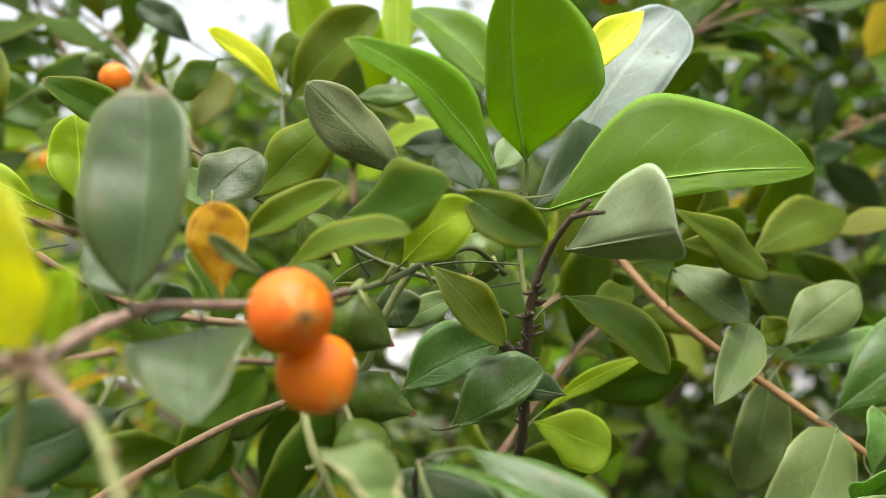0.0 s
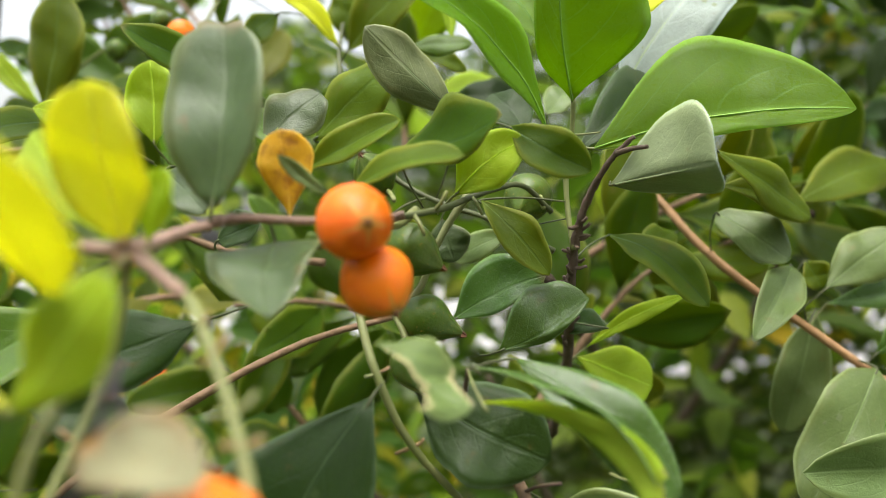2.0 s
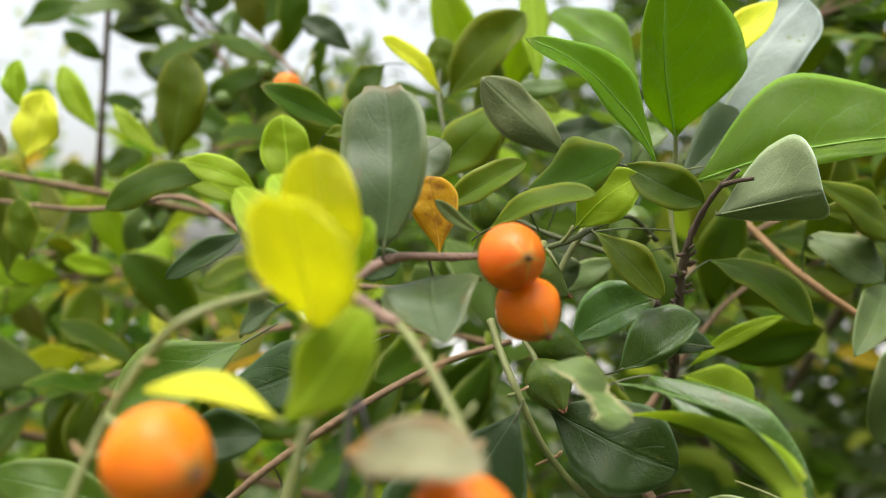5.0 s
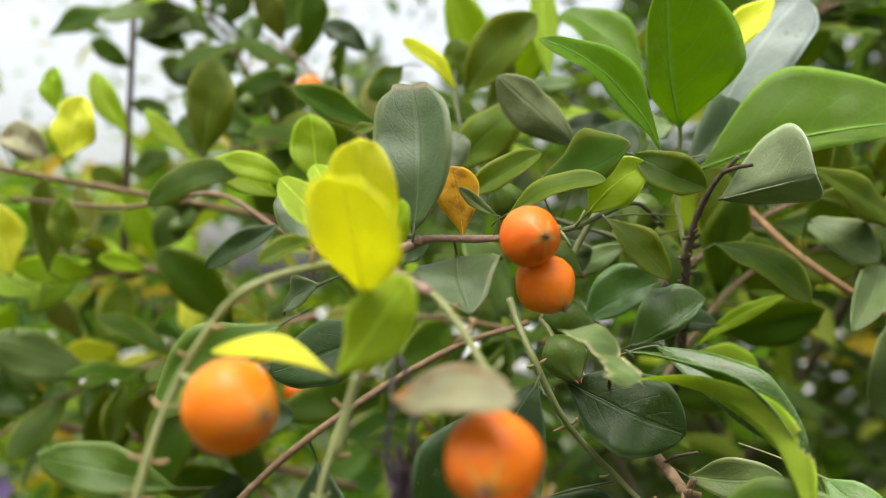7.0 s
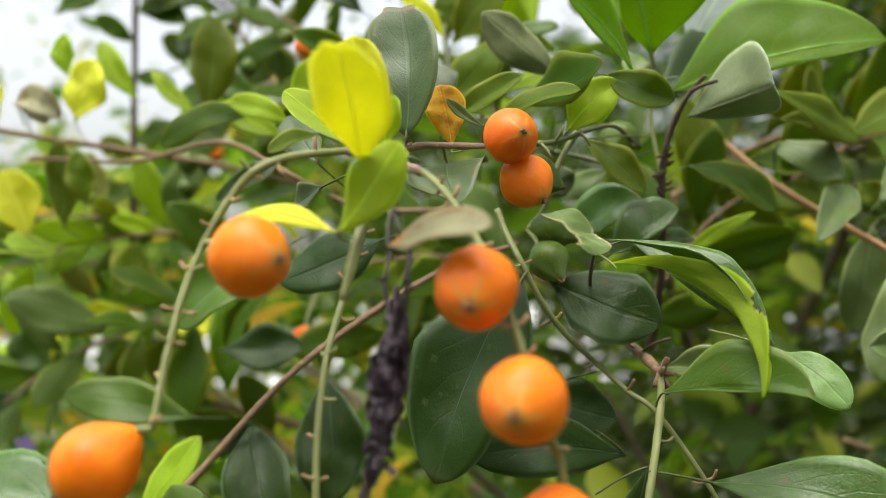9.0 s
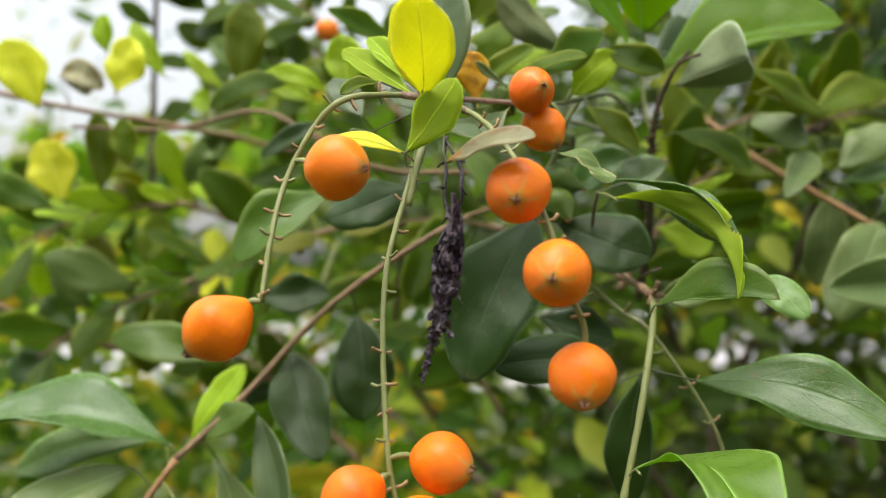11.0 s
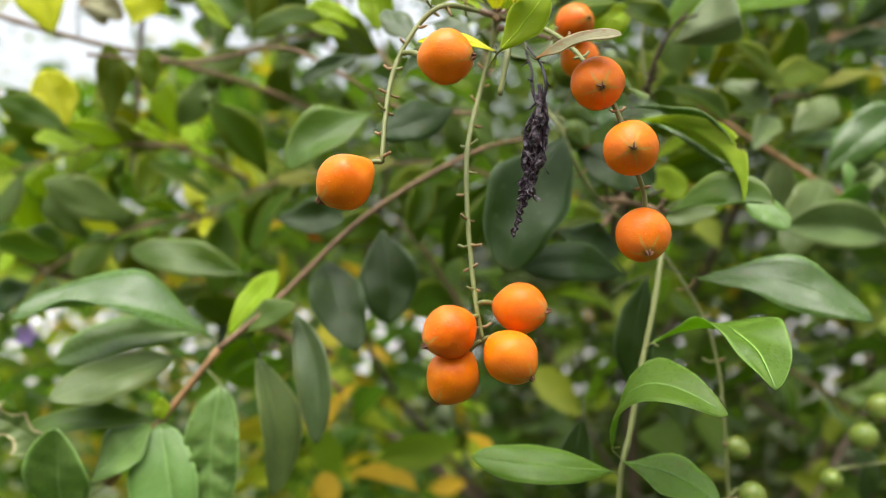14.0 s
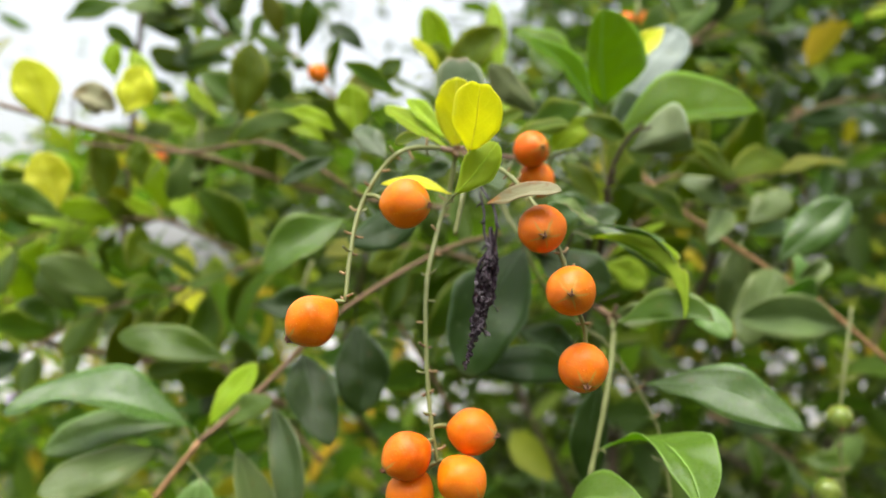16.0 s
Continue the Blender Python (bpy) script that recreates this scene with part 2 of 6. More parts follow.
def berry_material(name, col, deep, star, gloss=0.26, spec=0.22):
    """Waxy berry skin: its calyx end, along local -z, has a pale five-rayed mark."""
    m = Mat(name)
    tc = m.n("TexCoord").outputs["Object"]
    p = m.n("SeparateXYZ", tc)
    x, y, z = (m.math("DIVIDE", p.outputs[i], 0.0055) for i in range(3))
    ang = m.math("ADD", m.math("ARCTAN2", y, x), m.math("MULTIPLY", m.noise(420.0, 2.0), 0.45))
    ray = m.math("POWER", m.math("ABSOLUTE", m.math("COSINE", m.math("MULTIPLY", ang, 2.5))), 10.0)
    flat = m.math("SQRT", m.math("ADD", m.math("MULTIPLY", x, x), m.math("MULTIPLY", y, y)))
    reach = m.math("MULTIPLY_ADD", ray, 0.60, m.math("MULTIPLY_ADD", m.noise(700.0, 2.0), 0.16, 0.0))
    near = m.math("MULTIPLY", m.step(m.math("SUBTRACT", reach, flat), -0.12, 0.22), m.step(z, 0.0, -0.5))
    big = m.noise(260.0, 4.0)
    wide = m.noise(90.0, 2.0)
    c = m.mix(m.step(big, 0.38, 0.68), col, deep)
    c = m.mix(m.math("MULTIPLY", m.step(wide, 0.52, 0.72), 0.35), c, tuple(min(1, q * 1.05 + 0.05) for q in col))
    c = m.mix(m.math("MULTIPLY", m.step(m.noise(520.0, 5.0, rough=0.7), 0.50, 0.72), 0.30), c, tuple(min(1, q * 1.06 + 0.07) for q in col))
    rnd = m.n("ObjectInfo").outputs["Random"]
    hsv = m.n("HueSaturation")
    m.put(hsv.inputs["Hue"], m.math("MULTIPLY_ADD", rnd, 0.012, 0.494))
    m.put(hsv.inputs["Color"], c)
    c = m.mix(m.math("MULTIPLY", near, 0.62), hsv.outputs[0], star)
    c = m.mix(m.math("MULTIPLY", m.math("MULTIPLY", m.step(m.math("MULTIPLY_ADD", m.noise(900.0, 2.0), 0.16, flat), 0.40, 0.14), m.step(z, 0.0, -0.5)), 0.75), c, tuple(q * 0.45 for q in star))
    bloom = m.math("MULTIPLY", m.step(m.math("MULTIPLY_ADD", wide, 0.5, flat), 0.95, 0.35), m.step(z, 0.0, -0.6))
    c = m.mix(m.math("MULTIPLY", bloom, 0.30), c, star)
    freckle = m.step(m.noise(1500.0, 2.0), 0.66, 0.76)
    c = m.mix(m.math("MULTIPLY", freckle, 0.30), c, (0.42, 0.12, 0.02))
    dots = m.step(m.noise(2600.0, 1.0), 0.70, 0.78)
    c = m.mix(m.math("MULTIPLY", dots, 0.55), c, (0.88, 0.45, 0.12))
    scar = m.math("MULTIPLY", m.step(m.noise(420.0, 6.0, rough=0.75), 0.66, 0.70), 0.55)
    c = m.mix(scar, c, (0.36, 0.13, 0.03))
    m.put(m.b.inputs["Base Color"], c)
    m.put(m.b.inputs["Roughness"], m.math("MULTIPLY_ADD", m.noise(800.0, 3.0), 0.16, gloss))
    m.b.inputs["Specular IOR Level"].default_value = spec
    m.b.inputs["Subsurface Weight"].default_value = 0.25
    m.b.inputs["Subsurface Radius"].default_value = (1.0, 0.35, 0.05)
    m.b.inputs["Subsurface Scale"].default_value = 0.0015
    m.bump(m.math("ADD", m.math("MULTIPLY", m.noise(1300.0, 4.0), 0.55), m.math("MULTIPLY", wide, 1.9)), 0.34, 0.0005)
    return m.m


ORANGE = berry_material("orange_skin", (0.80, 0.178, 0.004), (0.72, 0.128, 0.003), (0.54, 0.33, 0.075))
GREEN = berry_material("green_skin", (0.070, 0.118, 0.010), (0.040, 0.080, 0.006), (0.11, 0.15, 0.03), 0.24, 0.26)
UNRIPE = berry_material("unripe_skin", (0.15, 0.20, 0.025), (0.10, 0.155, 0.02), (0.22, 0.27, 0.07), 0.20, 0.4)


def canopy_material(name, cols, share, rough=0.6):
    m = Mat(name)
    isl = m.n("NewGeometry").outputs["Random Per Island"]
    ramp = m.n("ValToRGB")
    m.put(ramp.inputs[0], isl)
    e = ramp.color_ramp.elements
    while len(e) < len(cols):
        e.new(0.5)
    for i, (at, c) in enumerate(cols):
        e[i].position, e[i].color = at, (*c, 1)
    c = m.mix(m.math("MULTIPLY", m.noise(90.0, 3.0), 0.5), ramp.outputs[0], (0.02, 0.05, 0.01))
    m.put(m.b.inputs["Base Color"], c)
    m.b.inputs["Roughness"].default_value = rough
    m.b.inputs["Specular IOR Level"].default_value = 0.22
    tr = m.n("BsdfTranslucent")
    m.put(tr.inputs[0], m.mix(0.5, ramp.outputs[0], (0.16, 0.34, 0.01)))
    both = m.n("MixShader", share, m.b.outputs[0], tr.outputs[0])
    m.t.links.new(both.outputs[0], m.out.inputs[0])
    return m.m


# foliage light and shade put into three tones, besides yellowed and brown leaves
CANOPY_LIT = canopy_material("lit_toned_canopy_leaves", ((0.0, (0.040, 0.095, 0.013)), (0.34, (0.080, 0.160, 0.015)), (0.56, (0.205, 0.320, 0.020)), (0.82, (0.44, 0.50, 0.025)), (0.95, (0.74, 0.44, 0.02))), 0.50)
CANOPY_SHADE = canopy_material("shade_toned_canopy_leaves", ((0.0, (0.024, 0.046, 0.006)), (0.30, (0.045, 0.074, 0.008)), (0.62, (0.080, 0.128, 0.010)), (0.84, (0.150, 0.200, 0.014)), (0.96, (0.32, 0.35, 0.02))), 0.43)
CANOPY_DIM = canopy_material("dim_toned_canopy_leaves", ((0.0, (0.014, 0.024, 0.004)), (0.28, (0.038, 0.027, 0.009)), (0.46, (0.044, 0.037, 0.009)), (0.68, (0.047, 0.073, 0.009)), (0.86, (0.093, 0.128, 0.012)), (0.97, (0.255, 0.281, 0.017))), 0.38)


# ---- makers ----
def mesh_part(name, verts, faces, mats, parent=None, label="", smooth=True, slots=None, uvs=None):
    """Links one mesh object under a thing or a part."""
    me = bpy.data.meshes.new(name)
    me.from_pydata([tuple(v) for v in verts], [], faces)
    for mt in mats:
        me.materials.append(mt)
    if slots:
        me.polygons.foreach_set("material_index", slots)
    if uvs:
        layer = me.uv_layers.new(name="UVMap")
        flat = [c for f in faces for i in f for c in uvs[i]]
        layer.data.foreach_set("uv", flat)
    me.polygons.foreach_set("use_smooth", [smooth] * len(me.polygons))
    me.update()
    ob = new(name, me)
    ob.parent = parent
    return tagged(ob, label)


def thing(name, at, label, category, group="", kind=""):
    ob = new(name)
    ob.location = at
    ob.empty_display_size = 0.01
    return tagged(ob, label, category, group, kind)


def spline(points, n):
    """A smooth line through the points, n steps a span."""
    p = [Vector(q) for q in points]
    p = [2 * p[0] - p[1]] + p + [2 * p[-1] - p[-2]]
    out = []
    for i in range(1, len(p) - 2):
        for k in range(n):
            t = k / n
            a, b, c, d = p[i - 1], p[i], p[i + 1], p[i + 2]
            out.append(0.5 * ((2 * b) + (c - a) * t + (2 * a - 5 * b + 4 * c - d) * t * t + (3 * b - a - 3 * c + d) * t ** 3))
    out.append(p[-2])
    return out


def tube(line, r0, r1, sides=8, rough=0.0, knots=0):
    """Vertices and faces of a tapered, slightly uneven stem with closed ends."""
    verts, faces = [], []
    up = Vector((0.31, 0.17, 0.94)).normalized()
    last = len(line) - 1
    for i, p in enumerate(line):
        way = (line[min(i + 1, last)] - line[max(i - 1, 0)]).normalized()
        x = way.cross(up)
        if x.length < 1e-3:
            x = way.cross(Vector((1, 0, 0)))
        x.normalize()
        y = x.cross(way)
        r = r0 + (r1 - r0) * i / last
        if knots and i % knots == 0:
            r *= 1.22
        for k in range(sides):
            a = 2 * math.pi * k / sides
            q = r * (1 + rough * noise.noise(p * 900 + Vector((k, i, 0))))
            verts.append(p + q * (math.cos(a) * x + math.sin(a) * y))
    for i in range(last):
        for k in range(sides):
            j = (k + 1) % sides
            faces.append((i * sides + k, i * sides + j, (i + 1) * sides + j, (i + 1) * sides + k))
    faces.append(tuple(range(sides))[::-1])
    faces.append(tuple(last * sides + k for k in range(sides)))
    return verts, faces


def ribbon(line, width, turn, twist):
    """A thin crumpled strip along a line, narrowing to both ends."""
    verts, faces = [], []
    last = len(line) - 1
    for i, p in enumerate(line):
        way = (line[min(i + 1, last)] - line[max(i - 1, 0)]).normalized()
        x = way.cross(Vector((0.8, 0.5, 0.2))).normalized()
        x = Matrix.Rotation(turn + twist * i / last, 3, way) @ x
        y = way.cross(x)
        r = 0.5 * width * (0.35 + 0.65 * math.sin(math.pi * (0.1 + 0.8 * i / last))) * (1 + 0.5 * noise.noise(p * 1500))
        for a, b in ((-1, 0.35), (0, -0.25), (1, 0.35), (0, 0.0)):
            verts.append(p + x * r * a + y * r * b)
    for i in range(last):
        for k in range(4):
            j = (k + 1) % 4
            faces.append((i * 4 + k, i * 4 + j, i * 4 + 4 + j, i * 4 + 4 + k))
    faces += [(3, 2, 1, 0), tuple(last * 4 + k for k in range(4))]
    return verts, faces


def stem(parent, points, r0, r1, mat, name="stem", label="", n=6, sides=8, rough=0.25, knots=0):
    at = parent.matrix_basis.translation if parent else Vector()
    v, f = tube(spline(points, n), r0, r1, sides, rough, knots)
    return mesh_part(name, [q - at for q in v], f, [mat], parent, label)


def blade(length, width, arch, fold, e, wave, notch, blunt, nu, nv, bow=None, skew=0.0, folds=None, wedge=None, pucker=0.03):
    """Points of a leaf in its own frame: base at 0, tip at y = length, face towards z."""
    bend = radians(arch)
    rows, line, ang = [], [Vector((0, 0, 0))], bend / 2
    us = [(i / nu) + 0.11 * math.sin(math.pi * i / nu) for i in range(nu + 1)]
    for i in range(nu):
        a = bend / 2 - bend * (us[i] + us[i + 1]) / 2
        line.append(line[-1] + (us[i + 1] - us[i]) * Vector((0, math.cos(a), math.sin(a))))
    scale = length / line[-1].length
    turn = math.atan2(line[-1].z, line[-1].y)
    ph = random.uniform(0, 6.28)
    curl = random.uniform(-0.28, 0.12)
    sickle = length * (0.045 * math.sin(ph * 5) if bow is None else bow)
    for i in range(nu + 1):
        u = us[i]
        c = line[i] * scale
        c = Vector((0, c.y * math.cos(turn) + c.z * math.sin(turn), c.z * math.cos(turn) - c.y * math.sin(turn)))
        a = bend / 2 - bend * u - turn
        um = 0.40 + 0.17 * e
        if u < um:
            half = math.sin(0.5 * math.pi * u / um) ** (wedge or 0.80 + 0.35 * e)
        else:
            q = (u - um) / (1 - um)
            half = blunt * math.sqrt(max(0, 1 - q ** 2.4)) + (1 - blunt) * (1 - q ** 1.7)
        if notch and u > um:
            half = max(0.42, math.sqrt(max(0, 1 - ((u - um) / (1 - um)) ** 3.0)))
        half = 0.5 * width * max(0.02, half)
        normal = Vector((0, -math.sin(a), math.cos(a)))
        along = Vector((0, math.cos(a), math.sin(a)))
        row = []
        for k in range(nv + 1):
            v = 2 * k / nv - 1
            f = radians(folds[v > 0] if folds else fold) * (0.55 + 0.45 * math.sin(math.pi * u))
            hw = half * (1 + (skew if v > 0 else -skew))
            x = hw * v * math.cos(f) * (1 + 0.55 * wave * noise.noise(Vector((5 * u, 4 * (v > 0) + ph, ph * 3))))
            z = hw * abs(v) * math.sin(f) + wave * half * abs(v) * math.sin(ph + u * 9 + (2.1 if v > 0 else 0)) + 0.12 * wave * half * math.sin(ph + 23 * u + 3 * v)
            z += curl * half * v * v + 0.09 * width * noise.noise(Vector((2.2 * u + ph * 7, 1.3 * v, ph))) * math.sin(math.pi * u)
            z += pucker * half * math.sin(34 * u - 5 * abs(v) + ph + (1.3 if v > 0 else 0)) * math.sin(math.pi * abs(v)) * math.sin(math.pi * u)
            row.append(c + Vector((x + sickle * math.sin(math.pi * u), 0, 0)) + normal * z + along * (notch * length * (math.sin(2.1 * abs(v)) - 0.9 * v * v * v * v) * u ** 9))
        rows.append(row)
    return rows


def leaf(parent, base, tip, width, kind, roll=0.0, up=0.45, arch=25.0, fold=14.0, e=0.95, wave=0.18, notch=0.0, blunt=0.45, bites=(), back=False, stalk=None, rib=True, label="", nu=16, nv=8, true=False, hole=None, bow=None, skew=0.0, folds=None, wedge=None, pucker=0.03):
    """A leaf under its twig, from base to tip, turned by roll degrees out of the upright facing plane, with its stalk and raised rib."""
    at = parent.matrix_basis.translation
    base, tip = Vector(base), Vector(tip)
    y = (tip - base).normalized()
    face = Vector((0.0, -1.0, up))
    z = (face - face.dot(y) * y).normalized()
    z = Matrix.Rotation(radians(roll), 3, y) @ z
    if back:
        z = -z
        arch = -arch
    x = y.cross(z)
    turn = Matrix((x, y, z)).transposed()
    rows = blade((tip - base).length, width if true else width / max(0.4, math.sqrt(1 - x.y * x.y) * math.cos(radians(fold * 0.8))), arch, fold, e, wave, notch, blunt, nu, nv, bow, skew, folds, wedge, pucker)
    w, thick = nv + 1, 0.00022
    verts = [q for row in rows for q in row]
    uvs = [(i / nu + 0.11 * math.sin(math.pi * i / nu), k / nv) for i in range(nu + 1) for k in range(w)]
    count = len(verts)
    verts += [q - Vector((0, 0, thick)) for q in verts]
    uvs += uvs
    gone = set()
    if hole:
        gone.add((int(hole[0] * nu), int(hole[1] * nv)))
    long = (tip - base).length / width
    eaten = set()
    for bu, bv, br in bites:
        for i in range(nu):
            for k in range(nv):
                d = math.hypot(((i + 0.5) / nu - bu) * long, (k + 0.5) / nv - bv)
                if d < br * (1 + 0.16 * noise.noise(Vector((9 * i / nu, 9 * k / nv, bu * 7)))):
                    eaten.add((i, k))
    gone |= eaten
    faces, slots = [], []
    for i in range(nu):
        for k in range(nv):
            if (i, k) in gone:
                continue
            q = (i * w + k, i * w + k + 1, (i + 1) * w + k + 1, (i + 1) * w + k)
            near = any((i + di, k + dk) in eaten for di in (-1, 0, 1) for dk in (-1, 0, 1))
            faces.append(q)
            slots.append(3 if near else 0)
            faces.append(tuple(j + count for j in q[::-1]))
            slots.append(1)
    if not bites:
        rim = [k for k in range(w)] + [i * w + nv for i in range(1, nu + 1)] + [nu * w + k for k in range(nv - 1, -1, -1)] + [i * w for i in range(nu - 1, 0, -1)]
        for a, b in zip(rim, rim[1:] + rim[:1]):
            faces.append((a, a + count, b + count, b))
            slots.append(1)
    # the stalk runs on from the base
    if stalk is not None:
        end = turn.transposed() @ (Vector(stalk) - base)
        a = rows[0][nv // 2]
        d = min(0.012, 0.5 * end.length)
        line = spline([a + Vector((0, 0.15 * width, -0.0002)), a, a + Vector((0, -0.10 * d, 0)) + 0.5 * end, end], 4)
        sv, sf = tube(line, 0.00018 + 0.008 * width, 0.00015 + 0.004 * width, 6)
        o = len(verts)
        verts += sv
        uvs += [(0.5, 0.5)] * len(sv)
        faces += [tuple(j + o for j in q) for q in sf]
        slots += [2] * len(sf)
    ob = mesh_part("leaf", verts, faces, [*LEAF[kind], STALK if kind in ("fresh", "spring", "leafgreen", "orange", "lime", "yellow") else STALK_DARK, CHEWED], parent, label, True, slots, uvs)
    ob.matrix_basis = Matrix.Translation(base - at) @ turn.to_4x4()
    if rib and not bites:
        k = nv // 2
        line = [rows[i][k] + Vector((0, 0, thick * (0.8 if kind in ("fresh", "spring", "lime", "yellow") else -0.5))) for i in range(0, nu)]
        rv, rf = tube(line, 0.00010 + 0.006 * width, 0.00008, 5)
        mesh_part("midrib", rv, rf, [RIBS[kind]], ob)
    return ob


def berry(parent, at, way, radius, mat=None, beak=0.0, joint=None, label="", star=True, taper=0.14, point=0.13, lobes=0.0):
    """A waxy drupe under its stalk, its calyx end pointing along way."""
    mat = mat or ORANGE
    o = parent.matrix_basis.translation
    verts, faces = [], []
    n, s = 28, 36
    rng = random.Random(round(at[0] * 1e5) + round(at[2] * 1e5))
    lump = rng.uniform(0, 50)
    R = 0.0055
    for i in range(n + 1):
        a = math.pi * i / n
        z, r = math.cos(a), math.sin(a)
        zz = z * (1.0 + point * max(0, -z) ** 5 + beak * 2.2 * max(0, -z) ** 13 + 0.7 * taper * max(0, z) ** 3)
        if z > 0:
            r *= 1 - taper * z ** 2
        for k in range(s):
            b = 2 * math.pi * k / s
            q = 1 + lobes * math.cos(5 * b) * r * max(0, -z) + 0.045 * noise.noise(Vector((r * math.cos(b), r * math.sin(b), z)) * 1.3 + Vector((lump, 0, 0))) + 0.012 * noise.noise(Vector((r * math.cos(b), r * math.sin(b), z)) * 4.0 + Vector((0, lump, 0)))
            verts.append(Vector((r * math.cos(b), r * math.sin(b), zz)) * R * q)
    for i in range(n):
        for k in range(s):
            j = (k + 1) % s
            faces.append((i * s + k, (i + 1) * s + k, (i + 1) * s + j, i * s + j))
    ob = mesh_part("berry", verts, faces, [mat], parent, label)
    z = -Vector(way).normalized()
    x = z.cross(Vector((0.3, 0.2, 1))).normalized()
    turn = Matrix((x, z.cross(x), z)).transposed().to_4x4()
    ob.matrix_basis = Matrix.Translation(Vector(at) - o) @ turn @ Matrix.Diagonal((radius / R, radius / R, radius / R, 1))
    if star:
        cv, cf = [], []
        low = -R * (1.01 + point + beak * 2.2)
        spin = rng.uniform(0, 1.2)
        for k in range(5):
            b = spin + 2 * math.pi * k / 5
            d, t = Vector((math.cos(b), math.sin(b), 0)), Vector((-math.sin(b), math.cos(b), 0))
            i0 = len(cv)
            h = R * rng.uniform(0.14, 0.26)
            cv += [Vector((0, 0, low + R * 0.04)), d * h * 0.35 + t * h * 0.30 + Vector((0, 0, low + R * 0.10)), d * h * rng.uniform(0.8, 1.1) + Vector((0, 0, low - R * rng.uniform(0.02, 0.10) + R * 0.14)),
                   d * h * 0.35 - t * h * 0.30 + Vector((0, 0, low + R * 0.10)), d * h * 0.25 + Vector((0, 0, low - R * 0.16))]
            cf += [(i0, i0 + 1, i0 + 4), (i0 + 1, i0 + 2, i0 + 4), (i0 + 2, i0 + 3, i0 + 4), (i0 + 3, i0, i0 + 4)]
        mesh_part("calyx", cv, cf, [CALYX], ob, "dry brown calyx teeth", False)
    if joint is not None:
        top = Vector(at) - Vector(way).normalized() * radius * 0.9
        stem(parent, [Vector(joint), (Vector(joint) + top) / 2 + Vector((0, 0, 0.0006)), top], 0.0005, 0.0007, STALK, "pedicel", "", 4, 6)
    return ob


def stubs(parent, line, every, start=0.0, size=0.0026, seed=1):
    """The short dry stalks that fallen berries leave along a raceme, in pairs."""
    o = parent.matrix_basis.translation
    rng = random.Random(seed)
    pts = spline(line, 10)
    gone, nxt, flip = 0.0, start + every, 1
    for a, b in zip(pts, pts[1:]):
        gone += (b - a).length
        if gone < nxt:
            continue
        nxt += every * rng.uniform(0.6, 1.6)
        way = (b - a).normalized()
        side = way.cross(Vector((rng.uniform(-1.2, 1.2), -1, rng.uniform(-0.3, 0.3)))).normalized()
        for s in (flip, -flip) if rng.random() < 0.7 else (flip,):
            n = size * rng.uniform(0.6, 1.15)
            end = a + side * s * n + way * n * rng.uniform(-0.35, 0.10)
            kink = a + side * s * n * 0.5 + way * n * rng.uniform(0.0, 0.15)
            v, f = tube(spline([a, kink, end], 3), 0.00036, 0.00029, 6, 0.6)
            mesh_part("stub", [q - o for q in v], f, [rng.choice((STUB, STUB, STALK))], parent)
        flip = -flip


def canopy(name, label, count, where, size, mat, seed, category="foliage"):
    """A mass of leaves that nobody could count; where(rng) gives a place or None."""
    rng = np.random.default_rng(seed)
    pts = []
    while len(pts) < count:
        p = where(rng)
        if p is not None:
            pts.append(p)
    p = np.array(pts)
    n = len(p)
    y = rng.normal(size=(n, 3)) * (1, 1, 0.55)
    y /= np.linalg.norm(y, axis=1)[:, None]
    z = rng.normal(size=(n, 3)) * 0.8 + (0, -0.25, 0.75)
    x = np.cross(y, z)
    x /= np.linalg.norm(x, axis=1)[:, None]
    z = np.cross(x, y)
    L = size * rng.uniform(0.6, 1.25, n)
    Wd = L * rng.uniform(0.32, 0.52, n)
    prof = ((0, 0, 0), (-0.36, 0.25, 0.10), (-0.48, 0.55, 0.12), (-0.28, 0.85, 0.02), (0, 1, -0.10), (0.28, 0.85, 0.02), (0.48, 0.55, 0.12), (0.36, 0.25, 0.10), (0, 0.5, 0.02))
    v = np.stack([p + x * (Wd * a)[:, None] + y * (L * b)[:, None] + z * (L * c)[:, None] for a, b, c in prof], 1).reshape(-1, 3)
    quad = ((0, 8, 2, 1), (8, 4, 3, 2), (0, 7, 6, 8), (8, 6, 5, 4))
    base = np.arange(n)[:, None] * 9
    faces = np.concatenate([base + np.array(q) for q in quad], 1).reshape(-1, 4)
    me = bpy.data.meshes.new(name)
    me.vertices.add(len(v))
    me.vertices.foreach_set("co", v.ravel())
    me.loops.add(faces.size)
    me.loops.foreach_set("vertex_index", faces.ravel().astype(np.int32))
    me.polygons.add(len(faces))
    me.polygons.foreach_set("loop_start", np.arange(0, faces.size, 4, dtype=np.int32))
    me.materials.append(mat)
    me.update(calc_edges=True)
    me.polygons.foreach_set("use_smooth", [True] * len(faces))
    return tagged(new(name, me), label, category, "", "stuff")


